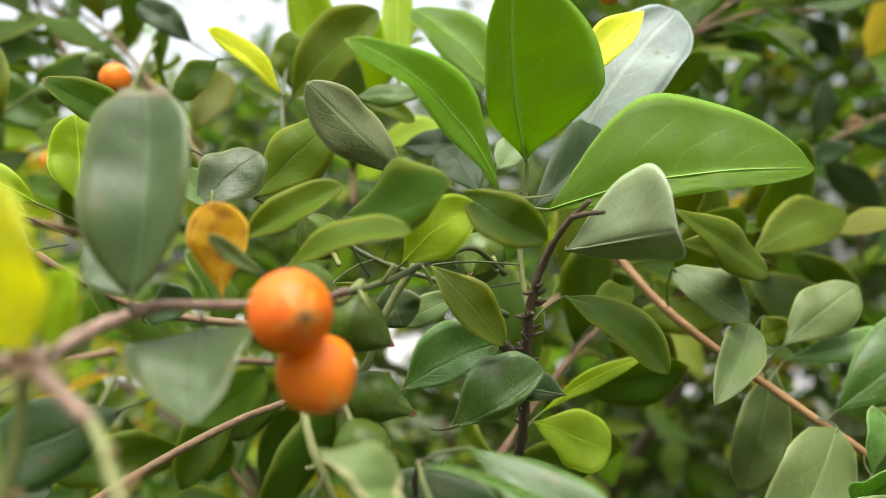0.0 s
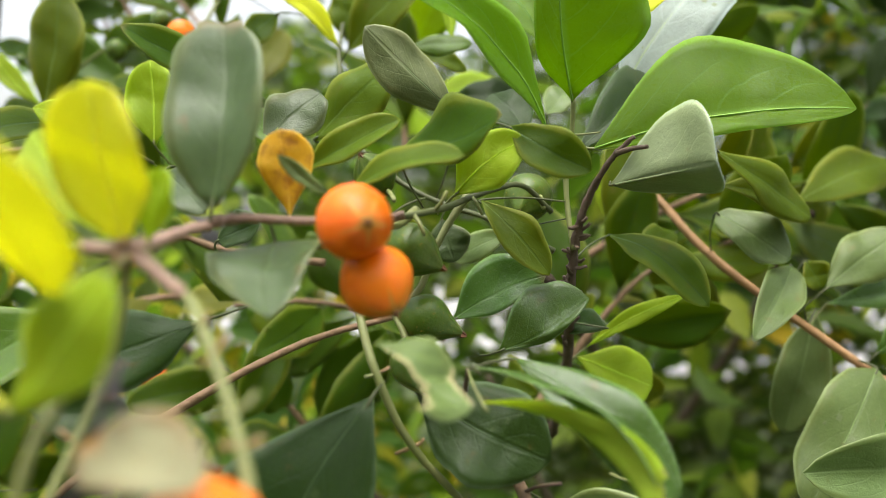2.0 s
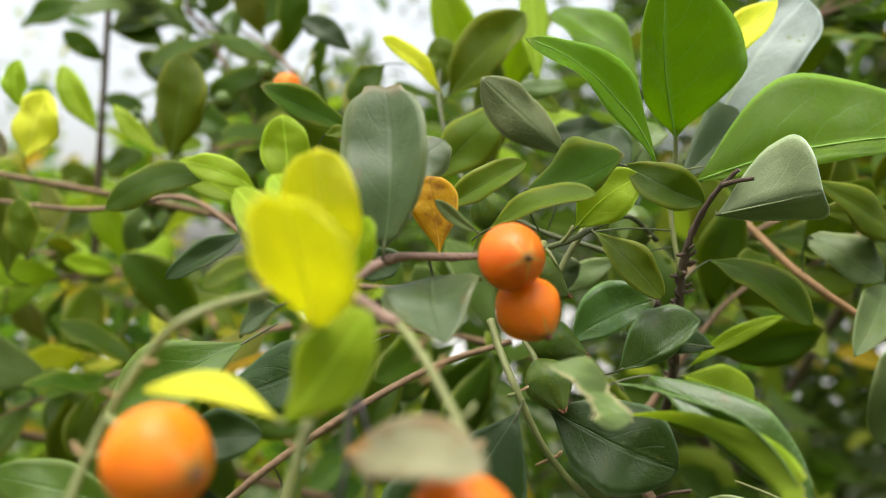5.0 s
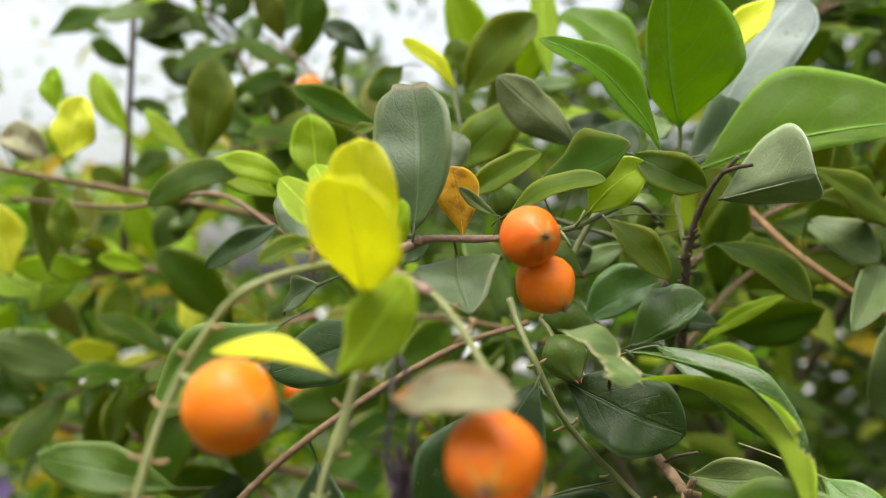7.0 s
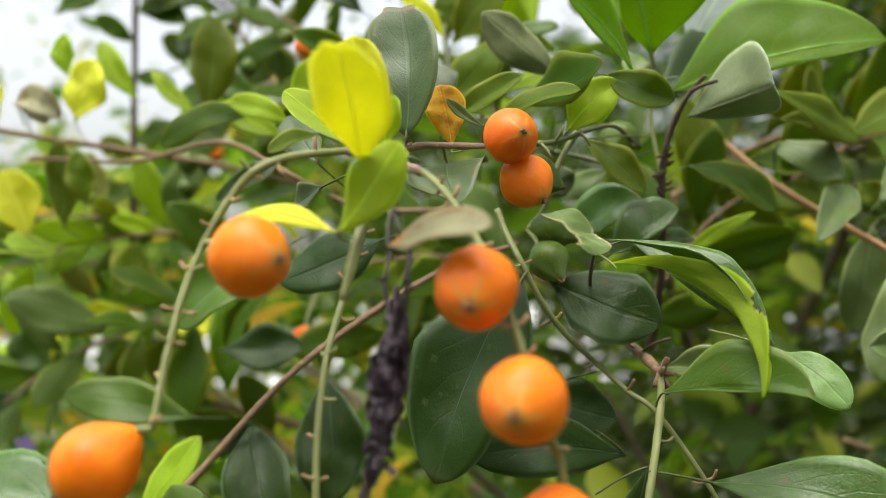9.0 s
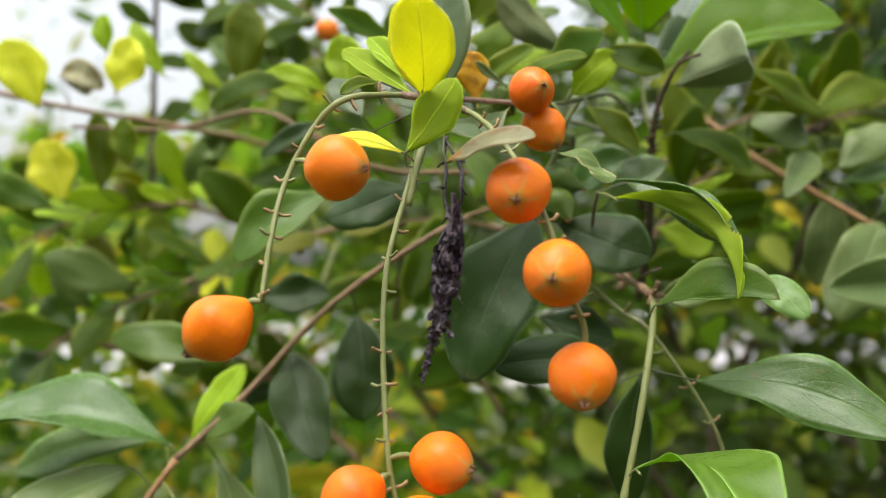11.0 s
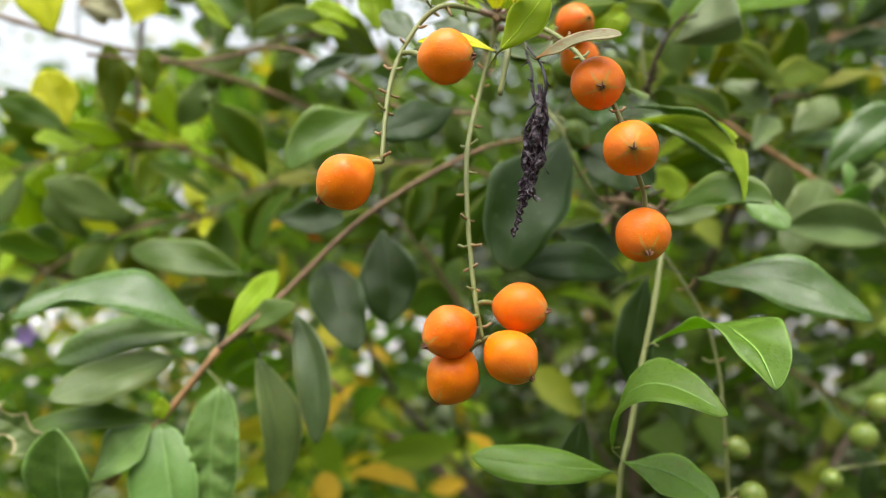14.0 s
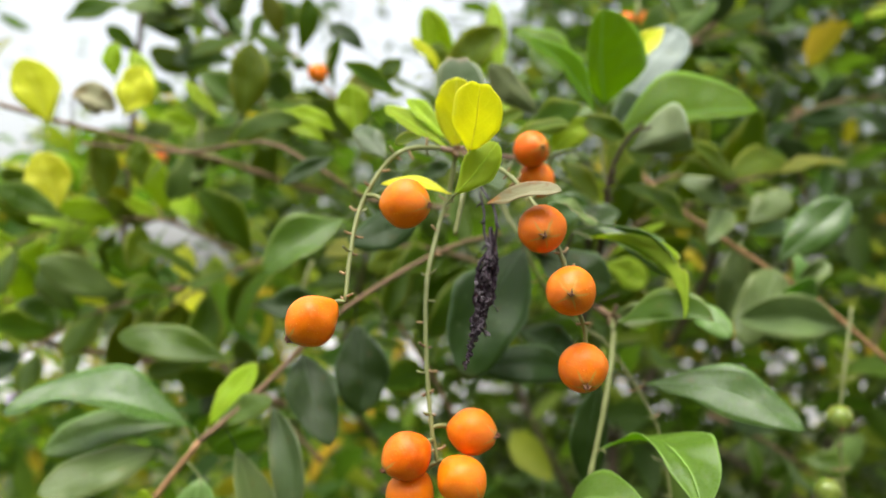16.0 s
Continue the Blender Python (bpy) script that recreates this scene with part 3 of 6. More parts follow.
# ---- ground, far off ----
def ground_sheet():
    n, verts, faces = 40, [], []
    xs = [math.copysign(abs(i / 20) ** 3 * 400, i) for i in range(-20, 21)]
    for yy in xs:
        for xx in xs:
            d = math.hypot(xx, yy)
            verts.append((xx, yy, 0.03 * noise.noise(Vector((xx * 0.5, yy * 0.5, 0))) * min(1, d / 3)))
    for j in range(n):
        for i in range(n):
            a = j * (n + 1) + i
            faces.append((a, a + 1, a + n + 2, a + n + 1))
    ob = mesh_part("ground", verts, faces, [SOIL])
    return tagged(ob, "dark grassy soil under the shrubs", "ground", "", "structure")


ground_sheet()
tagged(mesh_part("pavement", [(-60, 10.5, 0.03), (60, 11.5, 0.03), (60, 45, 0.05), (-60, 45, 0.05), (-60, 10.5, -0.1), (60, 11.5, -0.1), (60, 45, -0.1), (-60, 45, -0.1)],
                 [(0, 1, 2, 3), (0, 4, 5, 1), (1, 5, 6, 2), (2, 6, 7, 3), (3, 7, 4, 0)], [PAVING], smooth=False), "pale concrete path beyond the shrubs", "pavement", "", "structure")


def withered_spike(line):
    """A dried flower spike: two kinked bare strands that run into a crumpled mass of husks with a thin tail."""
    ob = thing("withered_spike", line[0], "crumpled black withered flower spike", "flower spike")
    o = Vector(line[0])
    rng = random.Random(4)
    pts = spline(line, 16)
    last = len(pts) - 1
    stem(ob, pts[16::8], 0.0005, 0.0003, BLACK, "stem", rough=0.8)
    a, b, c = (int(q * last) for q in (0.24, 0.40, 0.74))
    stem(ob, pts[a:b:4], 0.0004, 0.0012, BLACK, "core", n=4, sides=9, rough=0.7)
    stem(ob, pts[b - 4:c:4], 0.0012, 0.0004, BLACK, "core", n=4, sides=9, rough=0.7)
    for side in (-1, 1):
        way = []
        for k in range(8):
            p = pts[int((0.02 + 0.30 * k / 7) * last)]
            way.append(p + Vector((side * 0.0017 * math.sin(0.45 * k) + rng.gauss(0, 0.00035), rng.gauss(0, 0.0004), 0)))
        stem(ob, way, 0.00026, 0.00034, BLACK, "strand", n=3, rough=0.9)
        for k in (2, 4, 6):
            d = Vector((side * rng.uniform(0.5, 1), rng.gauss(0, 0.4), rng.uniform(-0.7, 0.9))) * 0.0017
            stem(ob, [way[k], way[k] + d * 0.6, way[k] + d + Vector((0, 0, -0.0003))], 0.0003, 0.00016, BLACK, "spur", n=2, sides=5, rough=0.9)
    for i in range(60):
        k0 = rng.uniform(0.22, 0.62)
        k1 = min(0.99, k0 + rng.uniform(0.10, 0.30))
        ang, way = rng.uniform(0, 6.283), []
        for j in range(7):
            k = k0 + (k1 - k0) * j / 6
            wide = (0.0022 * math.exp(-((k - 0.42) / 0.20) ** 2) + 0.0003) * (0.8 + 0.6 * noise.noise(Vector((k * 13, math.cos(ang), math.sin(ang)))))
            ang += rng.gauss(0.1, 0.35)
            way.append(pts[int(k * last)] + Vector((wide * math.cos(ang), wide * math.sin(ang), rng.gauss(0, 0.0003))))
        v, fc = ribbon(spline(way, 3), rng.uniform(0.0007, 0.0015), rng.uniform(0, 3), rng.uniform(-3, 3))
        mesh_part("husk", [q - o for q in v], fc, [BLACK], ob, "", False)
    for i in range(110):
        k = 0.30 + 0.68 * rng.random()
        p = pts[int(k * last)]
        ang = rng.uniform(0, 6.283)
        wide = (0.0022 * math.exp(-((k - 0.42) / 0.18) ** 2) + 0.00035) * (0.8 + 0.7 * noise.noise(Vector((k * 13, math.cos(ang), math.sin(ang)))))
        rad = wide * math.sqrt(rng.random())
        c = p + Vector((rad * math.cos(ang), rad * math.sin(ang), rng.uniform(-0.001, 0.002)))
        d = Vector((rng.gauss(0, 0.32), rng.gauss(0, 0.32), -1)).normalized()
        n = rng.uniform(0.0014, 0.0040) * (0.55 if k > 0.7 else 1)
        bend = Vector((rng.gauss(0, 1), rng.gauss(0, 1), 0)) * 0.0006
        v, fc = ribbon(spline([c, c + d * n * 0.35 + bend, c + d * n * 0.7 - bend * 0.6, c + d * n], 3), rng.uniform(0.0006, 0.0012) * (0.7 if k > 0.7 else 1), rng.uniform(0, 3), rng.uniform(-2, 2))
        mesh_part("husk", [q - o for q in v], fc, [BLACK], ob, "", False)
    return ob


def leafy_spray(start, end, count, kinds, seed, label, size=0.036, mat=None):
    """A twig with opposite pairs of leaves along it, all its parts in place."""
    rng = random.Random(seed)
    a, b = Vector(start), Vector(end)
    way = (b - a).normalized()
    droop = Vector((0, 0, -0.10 * (b - a).length))
    line = [a, a.lerp(b, 0.33) - droop * 0.6, a.lerp(b, 0.67) - droop * 0.7, b]
    ob = thing("leafy_twig", a, label, "twig", "leafy twigs")
    stem(ob, line, 0.0012, 0.0005, mat or BARK, knots=6)
    pts = spline(line, 20)
    for i in range(count):
        f = (i // 2 + 0.7) / (count / 2 + 0.4)
        p = pts[min(len(pts) - 1, int(f * (len(pts) - 1)))]
        turn = (i // 2) * 1.2 + (math.pi if i % 2 else 0) + rng.uniform(-0.4, 0.4)
        x = way.cross(Vector((0.2, 0.3, 1))).normalized()
        y = x.cross(way)
        out = (x * math.cos(turn) + y * math.sin(turn) + way * rng.uniform(0.3, 0.9) + Vector((0, 0, rng.uniform(-0.4, 0.35)))).normalized()
        n = size * rng.uniform(0.65, 1.2)
        base = p + out * 0.004
        leaf(ob, base, base + out * n, n * rng.uniform(0.40, 0.52), rng.choice(kinds), roll=rng.uniform(-50, 50), arch=rng.uniform(10, 45), fold=rng.uniform(6, 24),
             e=rng.uniform(0.85, 1.1), stalk=p, rib=False, nu=9, nv=6, back=rng.random() < 0.25, true=True)
    return ob



def flower(at, size, petals, mat, label):
    """A small open flower with five rounded petals round a pale throat."""
    ob = thing("flower", at, label, "flower")
    for k in range(petals):
        a = 2 * math.pi * k / petals
        x, z = Vector((math.cos(a), 0, math.sin(a))), Vector((-math.sin(a), 0, math.cos(a)))
        v = [Vector((0, 0, 0))] + [x * size * f + z * size * w + Vector((0, y * size, 0)) for f, w, y in ((0.4, 0.25, -0.05), (0.85, 0.34, -0.15), (1.05, 0.0, -0.10), (0.85, -0.34, -0.15), (0.4, -0.25, -0.05))]
        v += [q + Vector((0, 0.0004, 0)) for q in v]
        f = [(0, 1, 2, 3), (0, 3, 4, 5), (9, 8, 7, 6), (11, 10, 9, 6)]
        mesh_part("petal", v, f, [mat], ob)
    stem(ob, [Vector(at), Vector(at) + Vector((0, 0.006, -0.004)), Vector(at) + Vector((0.004, 0.02, -0.02))], 0.0006, 0.0005, STALK, "stalk")
    return ob


LILAC = plain_material("lilac_petal", (0.40, 0.26, 0.62), (0.26, 0.15, 0.50), 0.6, 300)


def seed_head(at, size, label):
    """A dry tuft of crumpled brown bracts on a thin stalk."""
    ob = thing("seed_head", at, label, "seed head")
    rng = random.Random(8)
    o = Vector(at)
    for i in range(26):
        d = Vector((rng.gauss(0, 1), rng.gauss(0, 1), rng.gauss(0.2, 1))).normalized()
        v, f = tube(spline([Vector(), d * size * 0.6, d * size * rng.uniform(0.8, 1.2) + Vector((0, 0, -0.2 * size))], 2), size * 0.22, size * 0.08, 5, 0.8)
        mesh_part("bract", v, f, [STUB], ob, "", False)
    stem(ob, [o, o + Vector((0.004, 0.01, -0.02)), o + Vector((0.02, 0.03, -0.06))], 0.0008, 0.0010, BARK, "stalk")
    return ob



# ---- the fruiting twig and its hanging racemes ----

front = thing("fruiting_twig", (0.0499, 0.1970, 1.5445), "pinkish brown twig with yellow-green and grey-green leaves at its tip", "twig")
front_line = [(0.0499, 0.1970, 1.5445), (0.0430, 0.1900, 1.5493), (0.0356, 0.1780, 1.5467), (0.0279, 0.1660, 1.5425), (0.0210, 0.1550, 1.5401), (0.0092, 0.1430, 1.5386), (0.0007, 0.1380, 1.5385), (-0.0030, 0.1355, 1.5374), (-0.0042, 0.1240, 1.5355), (-0.0041, 0.1120, 1.5331)]
stem(front, front_line[4:], 0.0006, 0.0009, BARK_PINK, knots=7)
stem(front, front_line[:5], 0.0006, 0.0006, STALK_DARK, "stem_base", knots=9)
for k, side in ((14, 1), (19, -1), (22, 1)):
    p = spline(front_line, 6)[k]
    stem(front, [p, p + Vector((0.0010, -0.0015, -0.0012 * side)), p + Vector((0.0022, -0.0020, -0.0034 * side))], 0.0004, 0.0003, STALK, "stub", n=3)
stem(front, [(-0.0055, 0.1126, 1.5325), (-0.0043, 0.1118, 1.5332), (-0.0027, 0.1118, 1.5337)], 0.0010, 0.0013, BARK_PINK, "node")
stem(front, [(-0.0044, 0.1361, 1.5368), (-0.0032, 0.1353, 1.5375), (-0.0016, 0.1353, 1.5380)], 0.0008, 0.0010, BARK_PINK, "node")
stem(front, [(0.0196, 0.1556, 1.5395), (0.0208, 0.1548, 1.5402), (0.0224, 0.1548, 1.5407)], 0.0006, 0.0008, BARK_PINK, "node")
leaf(front, (-0.0025, 0.1330, 1.5394), (-0.0037, 0.1390, 1.5671), 0.0156, "grey", arch=12, fold=9, e=0.55, notch=0.012, blunt=1.0, wave=0.05, up=0.1, folds=(14, 26), skew=-0.1, wedge=0.8, label="broad grey-green leaf with a notched tip", stalk=(-0.0031, 0.1341, 1.5372))
leaf(front, (0.0047, 0.1490, 1.5385), (0.0022, 0.1500, 1.5535), 0.0090, "orange", arch=10, fold=6, e=1.5, wedge=1.8, blunt=0.9, label="dying orange leaf with brown specks", stalk=(0.0090, 0.1454, 1.5388))
leaf(front, (-0.0007, 0.1120, 1.5319), (0.0014, 0.1120, 1.5332), 0.0013, "lime", arch=15, rib=False, label="tiny yellow-green bud leaf", stalk=(-0.0027, 0.1118, 1.5337))
leaf(front, (0.0120, 0.1440, 1.5428), (0.0048, 0.1400, 1.5481), 0.0025, "pale", arch=-30, fold=30, stalk=(0.0107, 0.1445, 1.5388))
leaf(front, (0.0043, 0.1420, 1.5352), (0.0082, 0.1252, 1.5253), 0.0174, "grey", arch=20, fold=12, e=-0.9, blunt=0.1, up=0.6, pucker=0.0, label="pale grey-green leaf with a drawn-out tip", stalk=(0.0037, 0.1404, 1.5384))
leaf(front, (-0.0204, 0.1600, 1.5471), (-0.0095, 0.1500, 1.5395), 0.0078, "grey", arch=20, stalk=(-0.0232, 0.1715, 1.5491))
leaf(front, (-0.0141, 0.1700, 1.5352), (-0.0045, 0.1650, 1.5389), 0.0067, "dark", stalk=(-0.0178, 0.1813, 1.5333))
leaf(front, (-0.0026, 0.0925, 1.5286), (-0.0014, 0.0770, 1.5416), 0.0118, "yellow", arch=6, fold=10, e=1.0, notch=0.022, blunt=1.0, wave=0.06, label="bright yellow leaf with a notched tip", stalk=(-0.0041, 0.1118, 1.5333))
leaf(front, (-0.0050, 0.1120, 1.5335), (-0.0055, 0.1030, 1.5508), 0.0108, "yellow", arch=12, fold=10, e=1.05, blunt=0.9, label="bright yellow leaf", stalk=(-0.0046, 0.1120, 1.5330))
leaf(front, (-0.0034, 0.1140, 1.5344), (-0.0009, 0.1120, 1.5430), 0.0046, "lime", arch=10, fold=10, e=0.9, blunt=0.8, label="pale yellow-green leaf", stalk=(-0.0029, 0.1148, 1.5341))
leaf(front, (-0.0075, 0.1130, 1.5345), (-0.0249, 0.1264, 1.5485), 0.0062, "lime", arch=20, fold=22, stalk=(-0.0055, 0.1126, 1.5325))
leaf(front, (-0.0080, 0.1140, 1.5370), (-0.0184, 0.1247, 1.5505), 0.0052, "lime", arch=20, fold=25, stalk=(-0.0041, 0.1150, 1.5337))
leaf(front, (-0.0060, 0.0920, 1.5185), (0.0040, 0.0895, 1.5312), 0.0082, "lime", arch=15, fold=12, e=1.0, blunt=0.8, label="light green oval leaf", stalk=(-0.0074, 0.1130, 1.5190))
leaf(front, (-0.0065, 0.0930, 1.5188), (-0.0238, 0.0955, 1.5215), 0.0031, "yellow", arch=14, fold=10, roll=0, true=False, bow=0.11, up=0.8, wave=0.04, label="narrow yellow-green leaf", stalk=(-0.0074, 0.1130, 1.5190))
leaf(front, (0.0016, 0.0900, 1.5165), (0.0172, 0.0765, 1.5180), 0.0082, "withered", arch=16, fold=8, up=1.0, true=True, e=0.7, wave=0.08, label="withering leaf with brown and orange edges", stalk=(0.0006, 0.0990, 1.5228))
leaf(front, (-0.0141, 0.1120, 1.5371), (-0.0209, 0.1050, 1.5332), 0.0036, "olive", arch=25, fold=20, stalk=(-0.0055, 0.1126, 1.5325))
leaf(front, (-0.0188, 0.1300, 1.5301), (-0.0287, 0.1400, 1.5252), 0.0059, "grey", arch=10, stalk=(-0.0040, 0.1300, 1.5360))

for k, (dx, dz) in enumerate(((-0.0016, 0.0004), (-0.0009, 0.0013), (0.0003, 0.0015), (0.0013, 0.0006), (0.0012, -0.0007), (0.0000, -0.0014), (-0.0012, -0.0010))):
    p = Vector((-0.0046, 0.1118, 1.5331))
    stem(front, [p, p + Vector((dx * 0.6, -0.0007, dz * 0.6)), p + Vector((dx, -0.0010 - 0.0003 * (k % 3), dz))], 0.0008, 0.0004, BARK_PINK if k % 2 else STUB, "bud_scar", n=3, rough=0.7)

rac_left = thing("berry_raceme", (-0.0041, 0.1120, 1.5331), "arching green raceme with two ripe orange berries", "raceme", "hanging racemes")
rac_left_line = [(-0.0041, 0.1120, 1.5331), (-0.0092, 0.1100, 1.5336), (-0.0183, 0.0980, 1.5304), (-0.0243, 0.0960, 1.5244), (-0.0287, 0.0930, 1.5146), (-0.0301, 0.0880, 1.5041), (-0.0305, 0.0830, 1.4923)]
stem(rac_left, rac_left_line, 0.00064, 0.00052, STALK, knots=0)
stem(rac_left, rac_left_line[:2], 0.00090, 0.00075, BARK_PINK, "stem_base")
stubs(rac_left, rac_left_line, 0.0050, 0.0080, 0.0025, 2)
berry(rac_left, (-0.0177, 0.0870, 1.5156), (0.87, -0.49, -0.08), 0.00578, joint=(-0.0271, 0.0941, 1.5183))
berry(rac_left, (-0.0377, 0.0814, 1.4880), (-0.73, -0.26, -0.63), 0.00582, taper=0.3, joint=(-0.0305, 0.0830, 1.4923))

rac_mid = thing("berry_raceme", (-0.0049, 0.1125, 1.5332), "straight hanging raceme ending in four orange berries", "raceme", "hanging racemes")
rac_mid_line = [(-0.0049, 0.1125, 1.5332), (-0.0062, 0.1135, 1.5241), (-0.0087, 0.1122, 1.5143), (-0.0117, 0.1050, 1.5002), (-0.0121, 0.0990, 1.4871), (-0.0114, 0.0950, 1.4750), (-0.0102, 0.0910, 1.4635), (-0.0087, 0.0900, 1.4557)]
stem(rac_mid, rac_mid_line, 0.00064, 0.00052, STALK, knots=0)
stubs(rac_mid, rac_mid_line, 0.0052, 0.0080, 0.0025, 3)
berry(rac_mid, (-0.0008, 0.0914, 1.4627), (0.89, -0.45, -0.06), 0.00560, joint=(-0.0102, 0.0910, 1.4635))
berry(rac_mid, (-0.0158, 0.0868, 1.4577), (-0.83, -0.35, -0.44), 0.00556, joint=(-0.0096, 0.0906, 1.4606))
berry(rac_mid, (-0.0033, 0.0852, 1.4528), (0.64, -0.45, -0.62), 0.00558, joint=(-0.0087, 0.0900, 1.4557))
berry(rac_mid, (-0.0149, 0.0900, 1.4482), (-0.50, -0.20, -0.84), 0.00572, joint=(-0.0087, 0.0900, 1.4557))

rac_right = thing("berry_raceme", (-0.0041, 0.1120, 1.5331), "hanging raceme with three ripe orange berries", "raceme", "hanging racemes")
rac_right_line = [(-0.0041, 0.1120, 1.5331), (0.0045, 0.1060, 1.5288), (0.0096, 0.1000, 1.5237), (0.0148, 0.0940, 1.5154), (0.0190, 0.0880, 1.5052), (0.0230, 0.0860, 1.4917), (0.0247, 0.0870, 1.4872), (0.0251, 0.0870, 1.4826)]
stem(rac_right, rac_right_line, 0.00064, 0.00052, STALK, knots=0)
stem(rac_right, rac_right_line[:2], 0.00090, 0.00075, BARK_PINK, "stem_base")
stubs(rac_right, rac_right_line, 0.0050, 0.0120, 0.0025, 4)
berry(rac_right, (0.0143, 0.0853, 1.5103), (-0.03, -0.94, -0.34), 0.00566, joint=(0.0164, 0.0917, 1.5116))
berry(rac_right, (0.0203, 0.0811, 1.4959), (-0.16, -0.97, -0.16), 0.00568, joint=(0.0215, 0.0867, 1.4968))
berry(rac_right, (0.0241, 0.0852, 1.4786), (-0.02, -0.78, -0.62), 0.00570, joint=(0.0250, 0.0870, 1.4832))

rac_short = thing("berry_raceme", (-0.0028, 0.1000, 1.5235), "short bare raceme stalk", "raceme", "hanging racemes")
rac_short_line = [(-0.0028, 0.1000, 1.5235), (-0.0042, 0.0940, 1.5164), (-0.0056, 0.0920, 1.5090)]
stem(rac_short, rac_short_line, 0.0008, 0.0006, STALK, knots=0)
stubs(rac_short, rac_short_line, 0.0200, 0.0080, 0.0025, 5)
withered_spike([(0.0009, 0.1000, 1.5236), (0.0028, 0.0900, 1.5108), (0.0019, 0.0880, 1.5000), (0.0006, 0.0870, 1.4908), (-0.0014, 0.0860, 1.4839), (-0.0030, 0.0850, 1.4777)])

pair = thing("berry_raceme", (0.0235, 0.1650, 1.5421), "short raceme with two ripe orange berries touching", "raceme", "hanging racemes")
pair_line = [(0.0235, 0.1650, 1.5421), (0.0207, 0.1580, 1.5389), (0.0183, 0.1500, 1.5386), (0.0173, 0.1470, 1.5354)]
stem(pair, pair_line, 0.0008, 0.0006, STALK, knots=0)
berry(pair, (0.0178, 0.1314, 1.5383), (0.46, -0.89, -0.03), 0.00528, joint=(0.0183, 0.1500, 1.5386))
berry(pair, (0.0204, 0.1370, 1.5302), (0.56, -0.47, -0.69), 0.00536, joint=(0.0173, 0.1470, 1.5354))

greens = thing("berry_raceme", (0.0324, 0.1780, 1.5462), "short raceme with plump dark green unripe berries", "raceme", "hanging racemes")
greens_line = [(0.0324, 0.1780, 1.5462), (0.0276, 0.1760, 1.5381), (0.0241, 0.1740, 1.5281), (0.0195, 0.1720, 1.5223)]
stem(greens, greens_line, 0.0008, 0.0006, STALK, knots=0)
berry(greens, (0.0224, 0.1680, 1.5351), (0.87, -0.00, -0.49), 0.00481, GREEN, lobes=0.07, beak=0.15, label="plump dark green berry", joint=(0.0259, 0.1750, 1.5331))
berry(greens, (0.0252, 0.1720, 1.5223), (0.94, -0.00, -0.35), 0.00465, GREEN, lobes=0.07, beak=0.25, label="plump dark green berry with a beak", joint=(0.0207, 0.1725, 1.5238))
berry(greens, (0.0243, 0.1650, 1.5149), (0.42, -0.59, -0.69), 0.00469, GREEN, lobes=0.07, beak=0.15, label="plump dark green berry", joint=(0.0195, 0.1720, 1.5223))
berry(greens, (0.0452, 0.2050, 1.5481), (-0.33, -0.76, -0.56), 0.00550, GREEN, lobes=0.07, beak=0.1, label="plump dark green berry", joint=(0.0482, 0.1950, 1.5450))
berry(greens, (0.0110, 0.2000, 1.5511), (-0.45, -0.60, 0.65), 0.00475, GREEN, lobes=0.07, beak=0.1, label="plump dark green berry", joint=(0.0166, 0.1900, 1.5452))

rac_bare = thing("berry_raceme", (0.0130, 0.1650, 1.5269), "long bare green raceme with green berries near its end", "raceme", "hanging racemes")
rac_bare_line = [(0.0130, 0.1650, 1.5269), (0.0149, 0.1620, 1.5217), (0.0181, 0.1560, 1.5150), (0.0229, 0.1570, 1.5049), (0.0280, 0.1600, 1.4977), (0.0337, 0.1610, 1.4919), (0.0403, 0.1580, 1.4857), (0.0470, 0.1540, 1.4802), (0.0594, 0.1500, 1.4594), (0.0628, 0.1470, 1.4445), (0.0639, 0.1450, 1.4282), (0.0651, 0.1450, 1.4068)]
stem(rac_bare, rac_bare_line, 0.0008, 0.0004, STALK, knots=0)
stubs(rac_bare, rac_bare_line, 0.0100, 0.0080, 0.0034, 6)
berry(rac_bare, (0.0677, 0.1470, 1.4225), (0.57, -0.73, -0.38), 0.00352, UNRIPE, label="small light green berry", joint=(0.0642, 0.1450, 1.4228))
berry(rac_bare, (0.0723, 0.1470, 1.4093), (0.42, -0.85, -0.33), 0.00402, UNRIPE, label="small light green berry", joint=(0.0650, 0.1450, 1.4095))

rac_far = thing("berry_raceme", (0.1580, 0.2150, 1.4956), "hanging raceme with small light green unripe berries", "raceme", "hanging racemes")
rac_far_line = [(0.1580, 0.2150, 1.4956), (0.1500, 0.2050, 1.4754), (0.1445, 0.2000, 1.4524), (0.1460, 0.2000, 1.4235), (0.1494, 0.2000, 1.3928)]
stem(rac_far, rac_far_line, 0.0006, 0.0004, STALK, knots=0)
stubs(rac_far, rac_far_line, 0.0090, 0.0080, 0.0040, 7)
berry(rac_far, (0.1429, 0.1970, 1.4542), (-0.21, -0.75, -0.62), 0.00487, UNRIPE, label="small light green berry", joint=(0.1459, 0.2013, 1.4581))
berry(rac_far, (0.1381, 0.1970, 1.4275), (-0.21, -0.75, -0.62), 0.00487, UNRIPE, label="small light green berry", joint=(0.1456, 0.2000, 1.4307))
berry(rac_far, (0.1321, 0.1970, 1.4173), (-0.21, -0.75, -0.62), 0.00487, UNRIPE, label="small light green berry", joint=(0.1460, 0.2000, 1.4235))
berry(rac_far, (0.1206, 0.1970, 1.4024), (-0.28, -0.48, -0.83), 0.00365, UNRIPE, label="small light green berry", joint=(0.1477, 0.2000, 1.4081))

# ---- twigs with large fresh leaves ----

